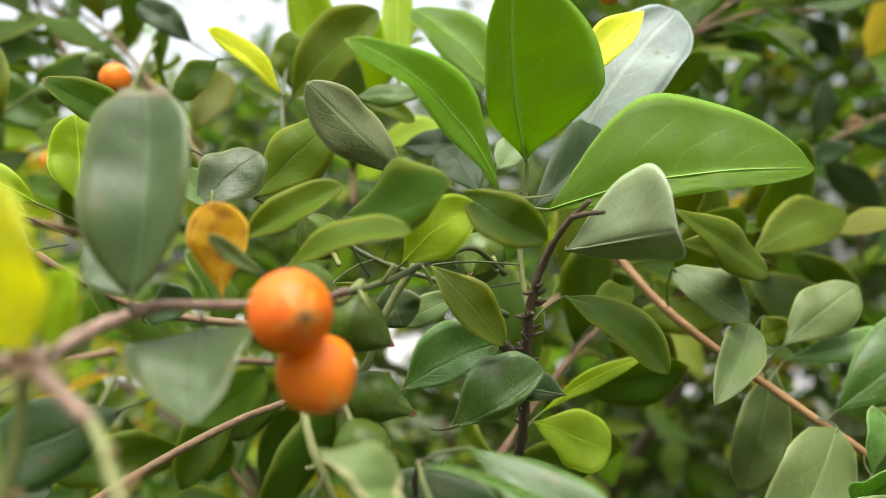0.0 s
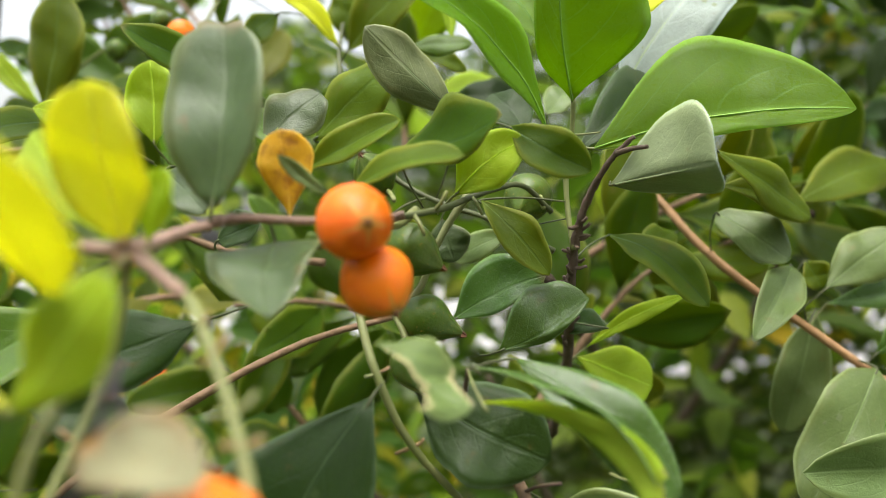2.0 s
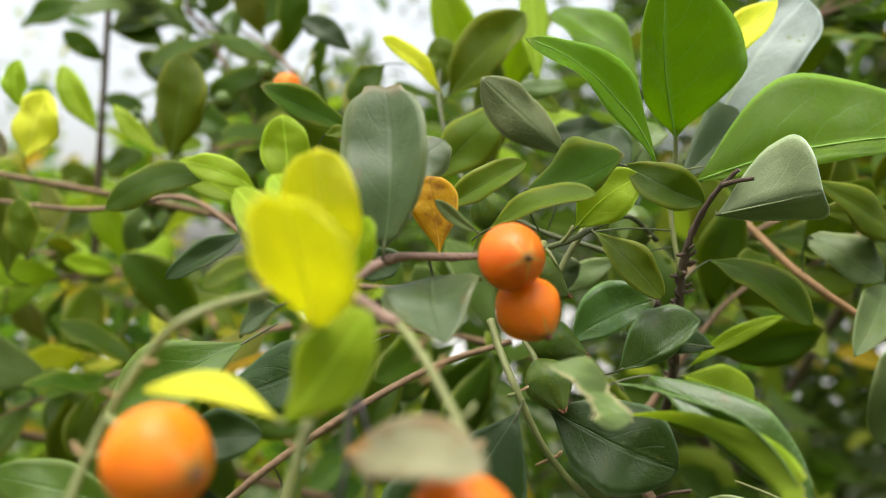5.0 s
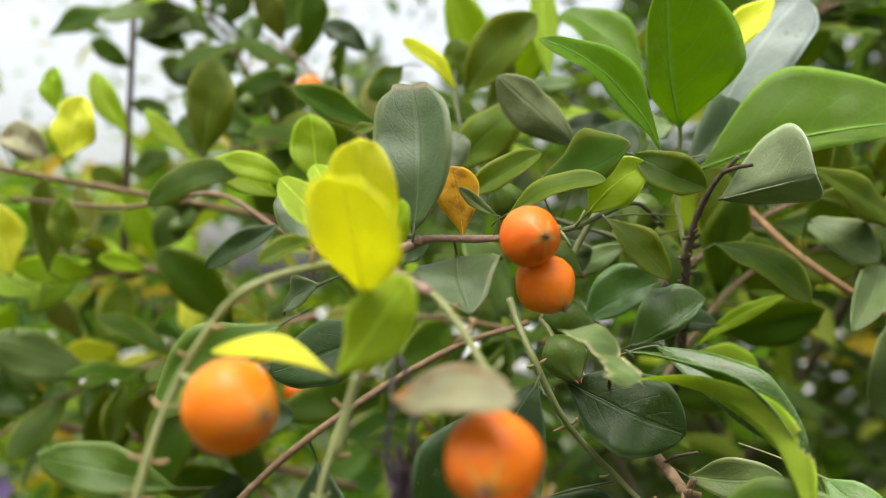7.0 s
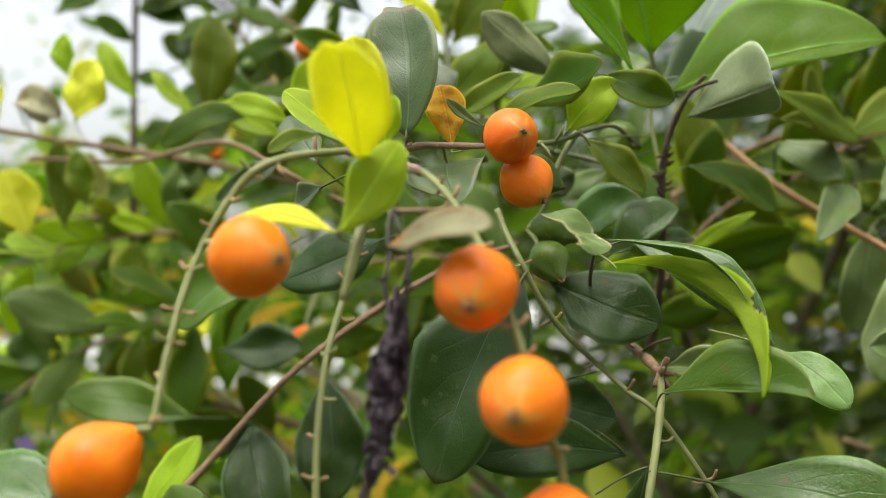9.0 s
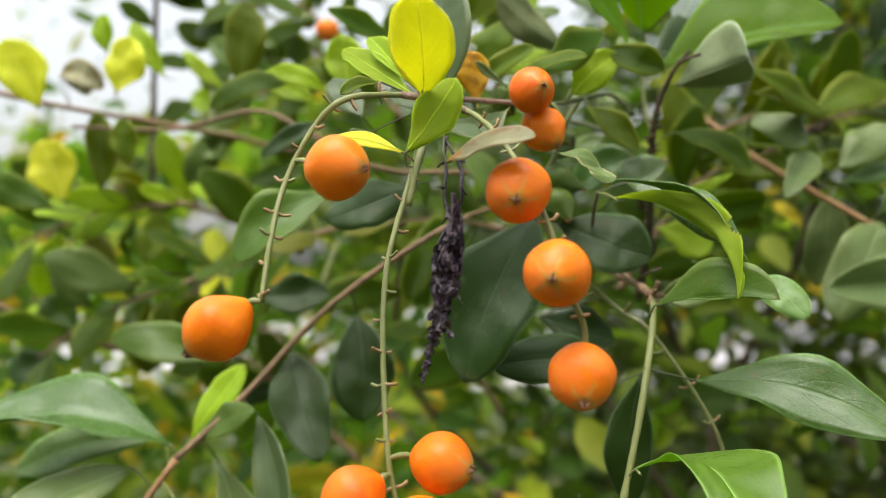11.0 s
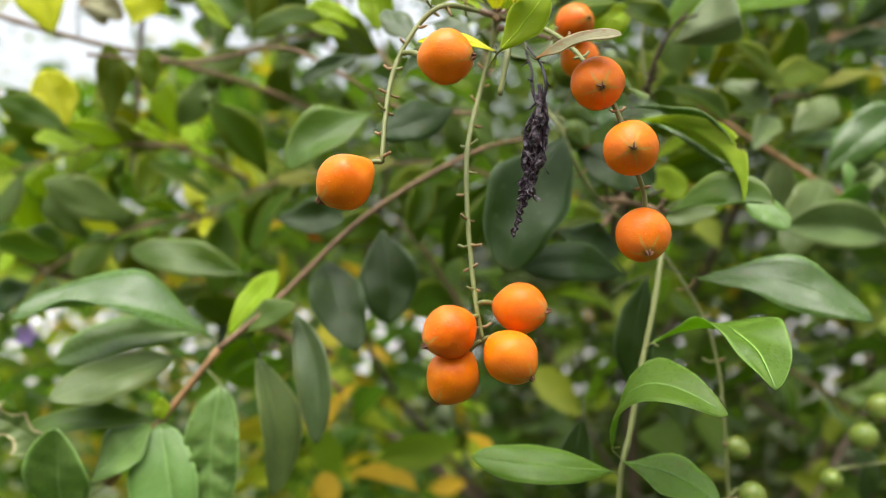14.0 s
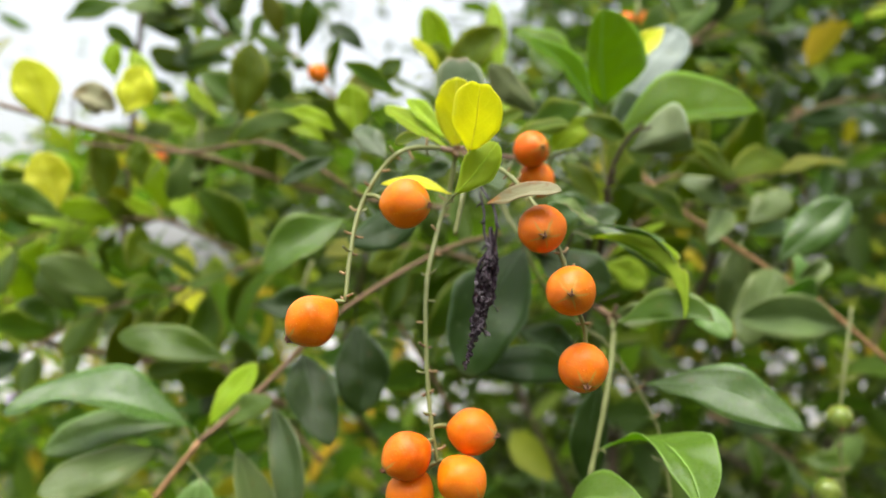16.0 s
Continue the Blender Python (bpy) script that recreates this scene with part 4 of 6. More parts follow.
right = thing("leafy_twig", (0.0560, 0.2400, 1.4877), "dark rough twig carrying large fresh green leaves", "twig", "leafy twigs")
right_line = [(0.0560, 0.2400, 1.4877), (0.0564, 0.2150, 1.5096), (0.0545, 0.1960, 1.5268), (0.0547, 0.1900, 1.5385), (0.0562, 0.1860, 1.5462), (0.0594, 0.1800, 1.5535), (0.0633, 0.1760, 1.5580)]
stem(right, right_line, 0.0013, 0.0004, BARK_DARK, knots=4, n=9, sides=10, rough=0.7)
scar_rng = random.Random(12)
for k in range(26):
    p = spline(right_line, 9)[10 + k % 22]
    d = Vector((scar_rng.gauss(0, 1), -abs(scar_rng.gauss(0, 0.8)), scar_rng.gauss(0.3, 0.6))).normalized()
    stem(right, [p, p + d * 0.0016, p + d * scar_rng.uniform(0.0022, 0.0034) + Vector((0, 0, 0.0006))], 0.0006, 0.0003, BARK_DARK, "spur", n=2, sides=6, rough=0.8)
stem(right, [(0.0542, 0.1900, 1.5362), (0.0524, 0.1920, 1.5496), (0.0531, 0.1910, 1.5609), (0.0530, 0.1890, 1.5674)], 0.0006, 0.0005, STALK, "side_stem")
stem(right, [(0.0606, 0.1780, 1.5550), (0.0626, 0.1750, 1.5555), (0.0651, 0.1720, 1.5556)], 0.0006, 0.0004, BARK_DARK, "side_stem")
leaf(right, (0.0526, 0.1880, 1.5669), (0.0479, 0.1720, 1.5971), 0.0258, "fresh", arch=14, fold=16, e=0.0, wedge=1.25, roll=4, blunt=0.6, up=0.0, wave=0.05, nu=22, nv=12, skew=0.42, folds=(42, 6), label="large fresh green leaf standing upright", stalk=(0.0530, 0.1890, 1.5674))
leaf(right, (0.0578, 0.1900, 1.5574), (0.1082, 0.1850, 1.5663), 0.0205, "fresh", arch=22, fold=34, e=0.55, roll=-8, up=0.25, blunt=0.45, wave=0.05, nu=22, nv=12, skew=-0.5, folds=(12, 40), label="large fresh green leaf with curved veins", stalk=(0.0529, 0.1913, 1.5581))
leaf(right, (0.0554, 0.2000, 1.5581), (0.0813, 0.2250, 1.5865), 0.0153, "dark", arch=20, fold=14, stalk=(0.0529, 0.1913, 1.5581))
leaf(right, (0.0599, 0.1800, 1.5490), (0.0753, 0.1630, 1.5519), 0.0185, "silver", arch=6, fold=-42, e=1.3, roll=-6, blunt=1.0, up=-0.1, wave=0.05, skew=-0.25, folds=(-26, -58), wedge=1.2, pucker=0.0, label="pale grey-green leaf folded along its rib", stalk=(0.0599, 0.1812, 1.5498))
leaf(right, (0.0664, 0.2150, 1.5733), (0.0930, 0.2250, 1.6103), 0.0222, "silver", arch=15, fold=10, e=1.0, blunt=0.8, back=True, label="silvery pale leaf showing its underside", stalk=(0.0607, 0.2230, 1.5664))
leaf(right, (0.0653, 0.2000, 1.5866), (0.0797, 0.2050, 1.6032), 0.0085, "yellow", arch=12, blunt=0.1, e=0.5, stalk=(0.0597, 0.2080, 1.5797))
leaf(right, (0.0470, 0.1760, 1.5582), (0.0199, 0.1600, 1.5814), 0.0085, "fresh", arch=34, fold=24, roll=20, bow=0.09, folds=(10, 38), label="long narrow fresh leaf", stalk=(0.0578, 0.1821, 1.5596))
leaf(right, (0.0393, 0.1700, 1.5582), (0.0541, 0.1650, 1.5500), 0.0091, "backlit_tone", arch=35, fold=14, roll=15, stalk=(0.0366, 0.1814, 1.5608))
leaf(right, (0.0448, 0.2050, 1.5622), (0.0366, 0.2150, 1.5733), 0.0119, "dark", stalk=(0.0531, 0.1910, 1.5609))
leaf(right, (0.0495, 0.2200, 1.5694), (0.0553, 0.2300, 1.5780), 0.0082, "pale", stalk=(0.0449, 0.2266, 1.5605))
leaf(right, (0.0347, 0.1850, 1.5456), (0.0487, 0.1800, 1.5311), 0.0083, "olive", arch=25, stalk=(0.0528, 0.1915, 1.5463))
leaf(right, (0.0637, 0.2050, 1.5401), (0.0823, 0.1900, 1.5257), 0.0095, "backlit_tone", arch=35, fold=18, bow=-0.06, stalk=(0.0546, 0.1923, 1.5341))
leaf(right, (0.0417, 0.2050, 1.5401), (0.0286, 0.2100, 1.5331), 0.0068, "pale", stalk=(0.0533, 0.1910, 1.5429))
leaf(right, (0.0395, 0.1800, 1.5158), (0.0566, 0.1810, 1.5268), 0.0105, "glossy", arch=15, fold=16, skew=-0.7, bow=0.08, label="dark glossy leaf", stalk=(0.0358, 0.1912, 1.5135))
leaf(right, (0.0296, 0.1950, 1.5203), (0.0486, 0.1900, 1.5307), 0.0115, "glossy", arch=15, skew=-0.3, stalk=(0.0268, 0.2064, 1.5178))
leaf(right, (0.0634, 0.2000, 1.5196), (0.0550, 0.2100, 1.5204), 0.0073, "dark", stalk=(0.0552, 0.2031, 1.5203))
leaf(right, (0.0592, 0.2170, 1.5109), (0.0771, 0.2170, 1.5046), 0.0130, "lime", arch=10, fold=8, e=1.4, blunt=1.0, wedge=1.1, label="bright lime leaf", stalk=(0.0564, 0.2150, 1.5096))
leaf(right, (0.0613, 0.2170, 1.5135), (0.0821, 0.2100, 1.5269), 0.0041, "lime", arch=25, fold=20, stalk=(0.0564, 0.2150, 1.5096))
leaf(right, (0.0845, 0.2300, 1.5423), (0.0741, 0.2200, 1.5381), 0.0082, "olive", stalk=(0.0869, 0.2417, 1.5426))

centre = thing("leafy_twig", (0.0508, 0.1960, 1.5359), "thin dark twig crowded with olive and green leaves", "twig", "leafy twigs")
centre_line = [(0.0508, 0.1960, 1.5359), (0.0368, 0.2000, 1.5424), (0.0260, 0.2000, 1.5456), (0.0145, 0.2050, 1.5515), (0.0008, 0.2250, 1.5645), (-0.0077, 0.2500, 1.5906), (-0.0091, 0.2700, 1.6155)]
stem(centre, centre_line, 0.0006, 0.0006, STALK_DARK, knots=6)
leaf(centre, (0.0288, 0.1920, 1.5635), (0.0095, 0.1860, 1.5805), 0.0117, "grey", arch=20, fold=18, roll=-10, back=True, label="dull grey-green leaf seen from below", stalk=(0.0246, 0.2006, 1.5464))
leaf(centre, (0.0195, 0.1680, 1.5525), (0.0377, 0.1550, 1.5578), 0.0118, "backlit_tone", arch=-30, fold=18, e=0.6, roll=0, blunt=0.15, skew=-0.35, wedge=1.0, label="green leaf with an upturned tip", stalk=(0.023824337896865527, 0.176, 1.543082918937132))
leaf(centre, (0.0298, 0.1720, 1.5454), (0.0425, 0.1680, 1.5559), 0.0110, "lime", arch=15, fold=10, label="translucent lime leaf", stalk=(0.0262, 0.1830, 1.5423))
leaf(centre, (0.0132, 0.1520, 1.5439), (0.0321, 0.1460, 1.5498), 0.0051, "olive", arch=30, fold=18, roll=-20, bow=-0.05, label="light olive leaf", stalk=(0.0093, 0.1632, 1.5424))
leaf(centre, (0.0026, 0.1650, 1.5482), (0.0199, 0.1650, 1.5582), 0.0064, "olive", arch=22, fold=18, stalk=(-0.0014, 0.1760, 1.5455))
leaf(centre, (-0.0091, 0.1800, 1.5537), (0.0013, 0.1850, 1.5663), 0.0112, "grey", arch=10, blunt=1.0, e=1.0, stalk=(-0.0114, 0.1906, 1.5486))
leaf(centre, (-0.0041, 0.2050, 1.5593), (0.0151, 0.2010, 1.5772), 0.0139, "olive", arch=15, stalk=(0.0076, 0.2150, 1.5580))
leaf(centre, (-0.0153, 0.1900, 1.5633), (-0.0066, 0.1800, 1.5553), 0.0065, "mid", stalk=(-0.0166, 0.2018, 1.5653))
leaf(centre, (-0.0393, 0.2000, 1.5564), (-0.0416, 0.2010, 1.5759), 0.0130, "lime", arch=10, fold=8, label="lime-yellow oval leaf", stalk=(-0.0365, 0.2103, 1.5508))
leaf(centre, (-0.0217, 0.2000, 1.5710), (-0.0432, 0.1890, 1.5804), 0.0079, "backlit_tone", arch=25, fold=20, stalk=(-0.0165, 0.2106, 1.5689))
leaf(centre, (-0.0059, 0.2400, 1.5900), (-0.0197, 0.2190, 1.6006), 0.0073, "yellow", arch=15, stalk=(-0.0056, 0.2437, 1.5840))
leaf(centre, (-0.0044, 0.2450, 1.5902), (0.0188, 0.2360, 1.6120), 0.0182, "olive", arch=15, stalk=(-0.0066, 0.2469, 1.5873))
leaf(centre, (-0.0074, 0.2600, 1.5966), (-0.0084, 0.2600, 1.6133), 0.0112, "olive", stalk=(-0.0082, 0.2575, 1.5999))
leaf(centre, (-0.0427, 0.2800, 1.6149), (-0.0602, 0.2800, 1.6268), 0.0096, "dark", arch=30, stalk=(-0.0355, 0.2889, 1.6116))
leaf(centre, (-0.0278, 0.1900, 1.5685), (-0.0214, 0.1900, 1.5698), 0.0033, "olive", stalk=(-0.0319, 0.2012, 1.5668))
leaf(centre, (0.0509, 0.2350, 1.5898), (0.0272, 0.2500, 1.6173), 0.0148, "fresh", arch=25, stalk=(0.0527, 0.2449, 1.5832))
leaf(centre, (0.0474, 0.2600, 1.5962), (0.0382, 0.2700, 1.6182), 0.0133, "mid", stalk=(0.0471, 0.2697, 1.5892))
leaf(centre, (0.0229, 0.2800, 1.6022), (0.0201, 0.2900, 1.6458), 0.0106, "lime", arch=10, stalk=(0.0206, 0.2897, 1.5955))
leaf(centre, (0.0141, 0.2300, 1.5879), (0.0306, 0.2300, 1.5892), 0.0066, "mid", stalk=(-0.0035, 0.2375, 1.5775))
leaf(centre, (0.0142, 0.2400, 1.5890), (0.0291, 0.2400, 1.5842), 0.0053, "olive", stalk=(-0.0045, 0.2406, 1.5808))
leaf(centre, (0.0252, 0.2500, 1.5791), (0.0421, 0.2500, 1.5811), 0.0092, "dark", stalk=(0.0170, 0.2588, 1.5785))
leaf(centre, (0.0156, 0.1900, 1.5418), (0.0219, 0.1900, 1.5353), 0.0067, "olive", stalk=(0.0231, 0.2013, 1.5471))
leaf(centre, (0.0261, 0.2000, 1.5421), (0.0294, 0.2000, 1.5327), 0.0107, "grey", stalk=(0.0274, 0.2000, 1.5452))

left = thing("leafy_twig", (-0.0027, 0.2150, 1.5312), "thin brown twig with yellowing and dark green leaves", "twig", "leafy twigs")
left_line = [(-0.0027, 0.2150, 1.5312), (-0.0324, 0.2200, 1.5341), (-0.0542, 0.2150, 1.5453), (-0.0786, 0.2250, 1.5575), (-0.1155, 0.2400, 1.5553), (-0.1620, 0.2500, 1.5601)]
stem(left, left_line, 0.0009, 0.0007, BARK, knots=6)
leaf(left, (-0.0457, 0.1950, 1.5560), (-0.0619, 0.1900, 1.5625), 0.0072, "lime", arch=25, stalk=(-0.0420, 0.2061, 1.5533))
leaf(left, (-0.0565, 0.1950, 1.5596), (-0.0818, 0.1900, 1.5512), 0.0105, "backlit_tone", arch=30, fold=10, bow=0.1, stalk=(-0.0412, 0.2061, 1.5524))
leaf(left, (-0.0457, 0.1900, 1.5457), (-0.0638, 0.1850, 1.5344), 0.0065, "dark", arch=25, stalk=(-0.0420, 0.2011, 1.5481))
leaf(left, (-0.0939, 0.2500, 1.5724), (-0.0906, 0.2500, 1.6072), 0.0190, "olive", arch=12, label="upright olive green leaf against the sky", stalk=(-0.1075, 0.2886, 1.5744))
leaf(left, (-0.1062, 0.2700, 1.5765), (-0.1246, 0.2700, 1.5947), 0.0062, "lime", stalk=(-0.1019, 0.2791, 1.5699))
leaf(left, (-0.1416, 0.2900, 1.5889), (-0.1572, 0.2900, 1.6149), 0.0105, "lime", stalk=(-0.1412, 0.2989, 1.5905))
leaf(left, (-0.1282, 0.2300, 1.5397), (-0.1309, 0.2300, 1.5579), 0.0106, "olive", stalk=(-0.1213, 0.2412, 1.5559))
leaf(left, (-0.1855, 0.3600, 1.6642), (-0.2226, 0.3600, 1.6540), 0.0144, "backlit_tone", stalk=(-0.1781, 0.3695, 1.6642))
leaf(left, (-0.0252, 0.1500, 1.5377), (-0.0351, 0.1600, 1.5508), 0.0090, "grey", arch=12, stalk=(-0.0212, 0.1602, 1.5328))
leaf(left, (-0.0388, 0.1700, 1.5211), (-0.0638, 0.1600, 1.5019), 0.0155, "mid", arch=30, fold=24, label="long dull green leaf", stalk=(-0.0353, 0.1809, 1.5245))
leaf(left, (-0.0131, 0.1600, 1.5210), (-0.0366, 0.1550, 1.5118), 0.0131, "dark", arch=20, fold=10, stalk=(-0.0082, 0.1708, 1.5231))
leaf(left, (-0.0231, 0.2400, 1.5989), (-0.0338, 0.2400, 1.5885), 0.0104, "backlit_tone", stalk=(-0.0188, 0.2509, 1.6015))

# ---- leaves on the upright stem beside the racemes ----

up = thing("leafy_twig", (0.0386, 0.1943, 1.4978), "slender green-brown stem with glossy bright leaves", "twig", "leafy twigs")
up_line = [(0.0468, 0.1530, 1.4903), (0.0455, 0.1440, 1.4850), (0.0428, 0.1360, 1.4758), (0.0392, 0.1305, 1.4615), (0.0354, 0.1270, 1.4478), (0.0312, 0.1220, 1.4319), (0.0278, 0.1180, 1.4209), (0.0265, 0.1160, 1.4057)]
stem(up, up_line, 0.0008, 0.0007, STALK, knots=8)
stem(up, [(0.0386, 0.1943, 1.4978), (0.0425, 0.1720, 1.4948), (0.0468, 0.1530, 1.4903)], 0.0010, 0.0011, BARK, "stem_base", knots=5)
for end in ((0.0480, 0.1500, 1.4935), (0.0495, 0.1515, 1.4900), (0.0478, 0.1505, 1.4872), (0.0452, 0.1490, 1.4880), (0.0470, 0.1480, 1.4915)):
    stem(up, [(0.0462, 0.1540, 1.4905), (0.0468, 0.1520, 1.4903), end], 0.0010, 0.0006, BARK, "knot", n=3, rough=0.7)
stem(up, [(0.0440, 0.1640, 1.4930), (0.0465, 0.1600, 1.4955), (0.0500, 0.1570, 1.4970)], 0.0004, 0.0003, BARK_DARK, "side_stem")
stem(up, [(0.0398, 0.1870, 1.4968), (0.0338, 0.1650, 1.5075), (0.0339, 0.1500, 1.5162)], 0.0005, 0.0004, BARK_DARK, "side_stem")
leaf(up, (0.0363, 0.1370, 1.5135), (0.0590, 0.1195, 1.4900), 0.0108, "lime", arch=-104, fold=26, roll=88, true=True, back=True, bites=((0.54, 1.0, 0.17),), nu=40, nv=20, label="strongly recurved light green leaf", stalk=(0.0339, 0.1500, 1.5162))
leaf(up, (0.0350, 0.1400, 1.5181), (0.0642, 0.1280, 1.4964), 0.0100, "glossy", arch=70, fold=22, roll=-66, true=True, label="recurved glossy leaf behind the bitten one", stalk=(0.0345, 0.1420, 1.5180))
leaf(up, (0.0448, 0.1360, 1.4883), (0.0682, 0.1220, 1.4895), 0.0084, "mid", arch=15, fold=30, roll=-5, skew=-0.75, folds=(20, 50), blunt=0.6, e=1.1, label="glossy leaf with a pale rim", stalk=(0.0441, 0.1402, 1.4851))
leaf(up, (0.0709, 0.1500, 1.4944), (0.0799, 0.1400, 1.4845), 0.0090, "leafgreen", arch=25, fold=20, folds=(20, 10), label="leaf with a pale rim", stalk=(0.0584, 0.1598, 1.4984))
leaf(up, (0.0500, 0.1700, 1.4893), (0.0671, 0.1600, 1.4914), 0.0079, "pale", stalk=(0.0386, 0.1625, 1.4981))
leaf(up, (0.0247, 0.1650, 1.5097), (0.0483, 0.1600, 1.4998), 0.0175, "dark", arch=25, fold=10, label="dark green shaded leaf", stalk=(0.0257, 0.1720, 1.5112))
leaf(up, (0.0224, 0.1250, 1.5229), (0.0345, 0.1190, 1.5154), 0.0140, "pale", up=3.0, true=True, arch=25, fold=8, bites=((0.28, 1.0, 0.46), (0.5, 0.9, 0.22), (0.78, 0.0, 0.3)), nu=44, nv=30, blunt=0.9, e=0.6, label="pale green leaf eaten along its edge", stalk=None)
leaf(up, (0.0188, 0.1500, 1.5111), (0.0003, 0.1370, 1.4710), 0.0235, "dark", arch=12, fold=8, e=0.6, label="broad dark blue-green leaf", stalk=(0.0198, 0.1570, 1.5126))
leaf(up, (0.0396, 0.1600, 1.4713), (0.0062, 0.1500, 1.4736), 0.0128, "dark", arch=20, fold=18, stalk=(0.0333, 0.1565, 1.4775))
leaf(up, (0.0192, 0.1650, 1.4847), (0.0385, 0.1650, 1.4782), 0.0117, "dark", arch=25, stalk=(0.0345, 0.1633, 1.4894))
leaf(up, (0.0539, 0.1400, 1.4705), (0.0937, 0.1220, 1.4601), 0.0140, "glossy", arch=25, fold=14, up=0.6, bow=-0.08, label="long glossy green leaf", stalk=(0.0416, 0.1344, 1.4741))
leaf(up, (0.0378, 0.1260, 1.4533), (0.0514, 0.0840, 1.4471), 0.0165, "spring", hole=(0.56, 0.6), nu=60, nv=34, arch=75, fold=22, roll=-8, up=0.9, bow=-0.12, folds=(6, 30), skew=-0.3, label="light green leaf with a small hole", stalk=(0.0361, 0.1278, 1.4512))
leaf(up, (0.0252, 0.1160, 1.4281), (0.0437, 0.0900, 1.4409), 0.0130, "spring", arch=85, fold=34, roll=-10, bow=-0.27, folds=(-10, 46), label="bright green leaf folded upwards", stalk=(0.0279, 0.1190, 1.4253))
leaf(up, (0.0263, 0.1180, 1.4221), (-0.0089, 0.1200, 1.4251), 0.0086, "spring", arch=25, fold=18, up=0.9, stalk=(0.0278, 0.1180, 1.4209))
leaf(up, (0.0286, 0.1180, 1.4245), (0.0478, 0.1050, 1.4179), 0.0094, "spring", arch=30, fold=18, up=0.9, stalk=(0.0286, 0.1190, 1.4237))
leaf(up, (0.0431, 0.1500, 1.4711), (0.0389, 0.1500, 1.4388), 0.0119, "dark", arch=10, stalk=(0.0322, 0.1497, 1.4655))
leaf(up, (0.0270, 0.1600, 1.4287), (0.0237, 0.1600, 1.4060), 0.0106, "dark", arch=10, stalk=(0.0283, 0.1687, 1.4368))
leaf(up, (0.0413, 0.1500, 1.5183), (0.0650, 0.1380, 1.5014), 0.0100, "glossy", arch=25, fold=16, label="large dark blue-green leaf under the recurved ones", stalk=(0.0339, 0.1500, 1.5162))

# ---- the long brown twigs and their leaves ----

brown = thing("leafy_twig", (0.0162, 0.2000, 1.5201), "long straight brown twig with glossy green leaves", "twig", "leafy twigs")
brown_line = [(0.0162, 0.2000, 1.5201), (-0.0057, 0.1900, 1.5125), (-0.0401, 0.1800, 1.4900), (-0.0666, 0.1720, 1.4625), (-0.0841, 0.1680, 1.4466), (-0.1003, 0.1630, 1.4242), (-0.1133, 0.1600, 1.4072)]
stem(brown, brown_line[:5], 0.0007, 0.0010, BARK, knots=9)
stem(brown, brown_line[4:], 0.0010, 0.0013, BARK_TAN, "stem_base", knots=9)
leaf(brown, (-0.0863, 0.1700, 1.4501), (-0.1447, 0.1620, 1.4559), 0.0158, "glossy", arch=40, fold=20, up=1.2, bow=0.07, folds=(34, 4), label="long arched glossy leaf", stalk=(-0.0841, 0.1680, 1.4466))
leaf(brown, (-0.0940, 0.1800, 1.4506), (-0.1377, 0.1760, 1.4413), 0.0125, "leafgreen", arch=30, up=0.8, stalk=(-0.0861, 0.1674, 1.4438))
leaf(brown, (-0.0974, 0.1680, 1.4442), (-0.1275, 0.1510, 1.4331), 0.0138, "pale", arch=15, fold=10, up=0.8, e=0.6, label="smooth dark green leaf", stalk=(-0.0901, 0.1661, 1.4382))
leaf(brown, (-0.0998, 0.1630, 1.4260), (-0.1392, 0.1600, 1.4222), 0.0075, "mid", arch=20, fold=20, up=0.8, stalk=(-0.1003, 0.1630, 1.4242))
leaf(brown, (-0.0841, 0.1780, 1.4501), (-0.0698, 0.1850, 1.4713), 0.0100, "lime", arch=15, label="yellow-green leaf", stalk=(-0.0819, 0.1685, 1.4486))
leaf(brown, (-0.0821, 0.1740, 1.4497), (-0.0604, 0.1650, 1.4605), 0.0084, "mid", arch=20, up=0.8, stalk=(-0.0819, 0.1685, 1.4486))
leaf(brown, (-0.0983, 0.1610, 1.4258), (-0.0994, 0.1610, 1.4327), 0.0050, "lime", rib=False, label="tiny round lime leaf", stalk=(-0.0983, 0.1636, 1.4270))
leaf(brown, (-0.1245, 0.1550, 1.4007), (-0.1225, 0.1450, 1.4261), 0.0205, "leafgreen", arch=20, fold=16, up=1.2, blunt=0.25, e=0.5, wedge=0.5, folds=(12, 12), wave=0.05, pucker=0.05, label="broad fresh leaf", stalk=(-0.1133, 0.1600, 1.4072))
leaf(brown, (-0.1176, 0.1580, 1.4081), (-0.1015, 0.1600, 1.4244), 0.0125, "leafgreen", arch=25, up=1.4, stalk=(-0.1133, 0.1600, 1.4072))
leaf(brown, (-0.0992, 0.1620, 1.4251), (-0.0882, 0.1500, 1.3899), 0.0190, "leafgreen", arch=20, fold=18, folds=(22, 6), up=1.0, wedge=0.5, wave=0.08, skew=0.15, e=0.5, pucker=0.03, label="hanging leaf with a pale vein", stalk=(-0.0983, 0.1636, 1.4270))
leaf(brown, (-0.0818, 0.1620, 1.4364), (-0.0805, 0.1550, 1.3971), 0.0172, "leafgreen", arch=15, fold=14, wave=0.12, pucker=0.3, wedge=0.6, e=0.4, label="puckered glossy hanging leaf", stalk=(-0.0881, 0.1668, 1.4410))
leaf(brown, (-0.0730, 0.1720, 1.4443), (-0.0662, 0.1700, 1.4018), 0.0125, "pale", arch=20, fold=40, folds=(8, 52), wave=0.06, e=0.4, skew=-0.1, bow=-0.07, up=1.0, label="narrow hanging leaf folded along its rib", stalk=(-0.0775, 0.1695, 1.4526))
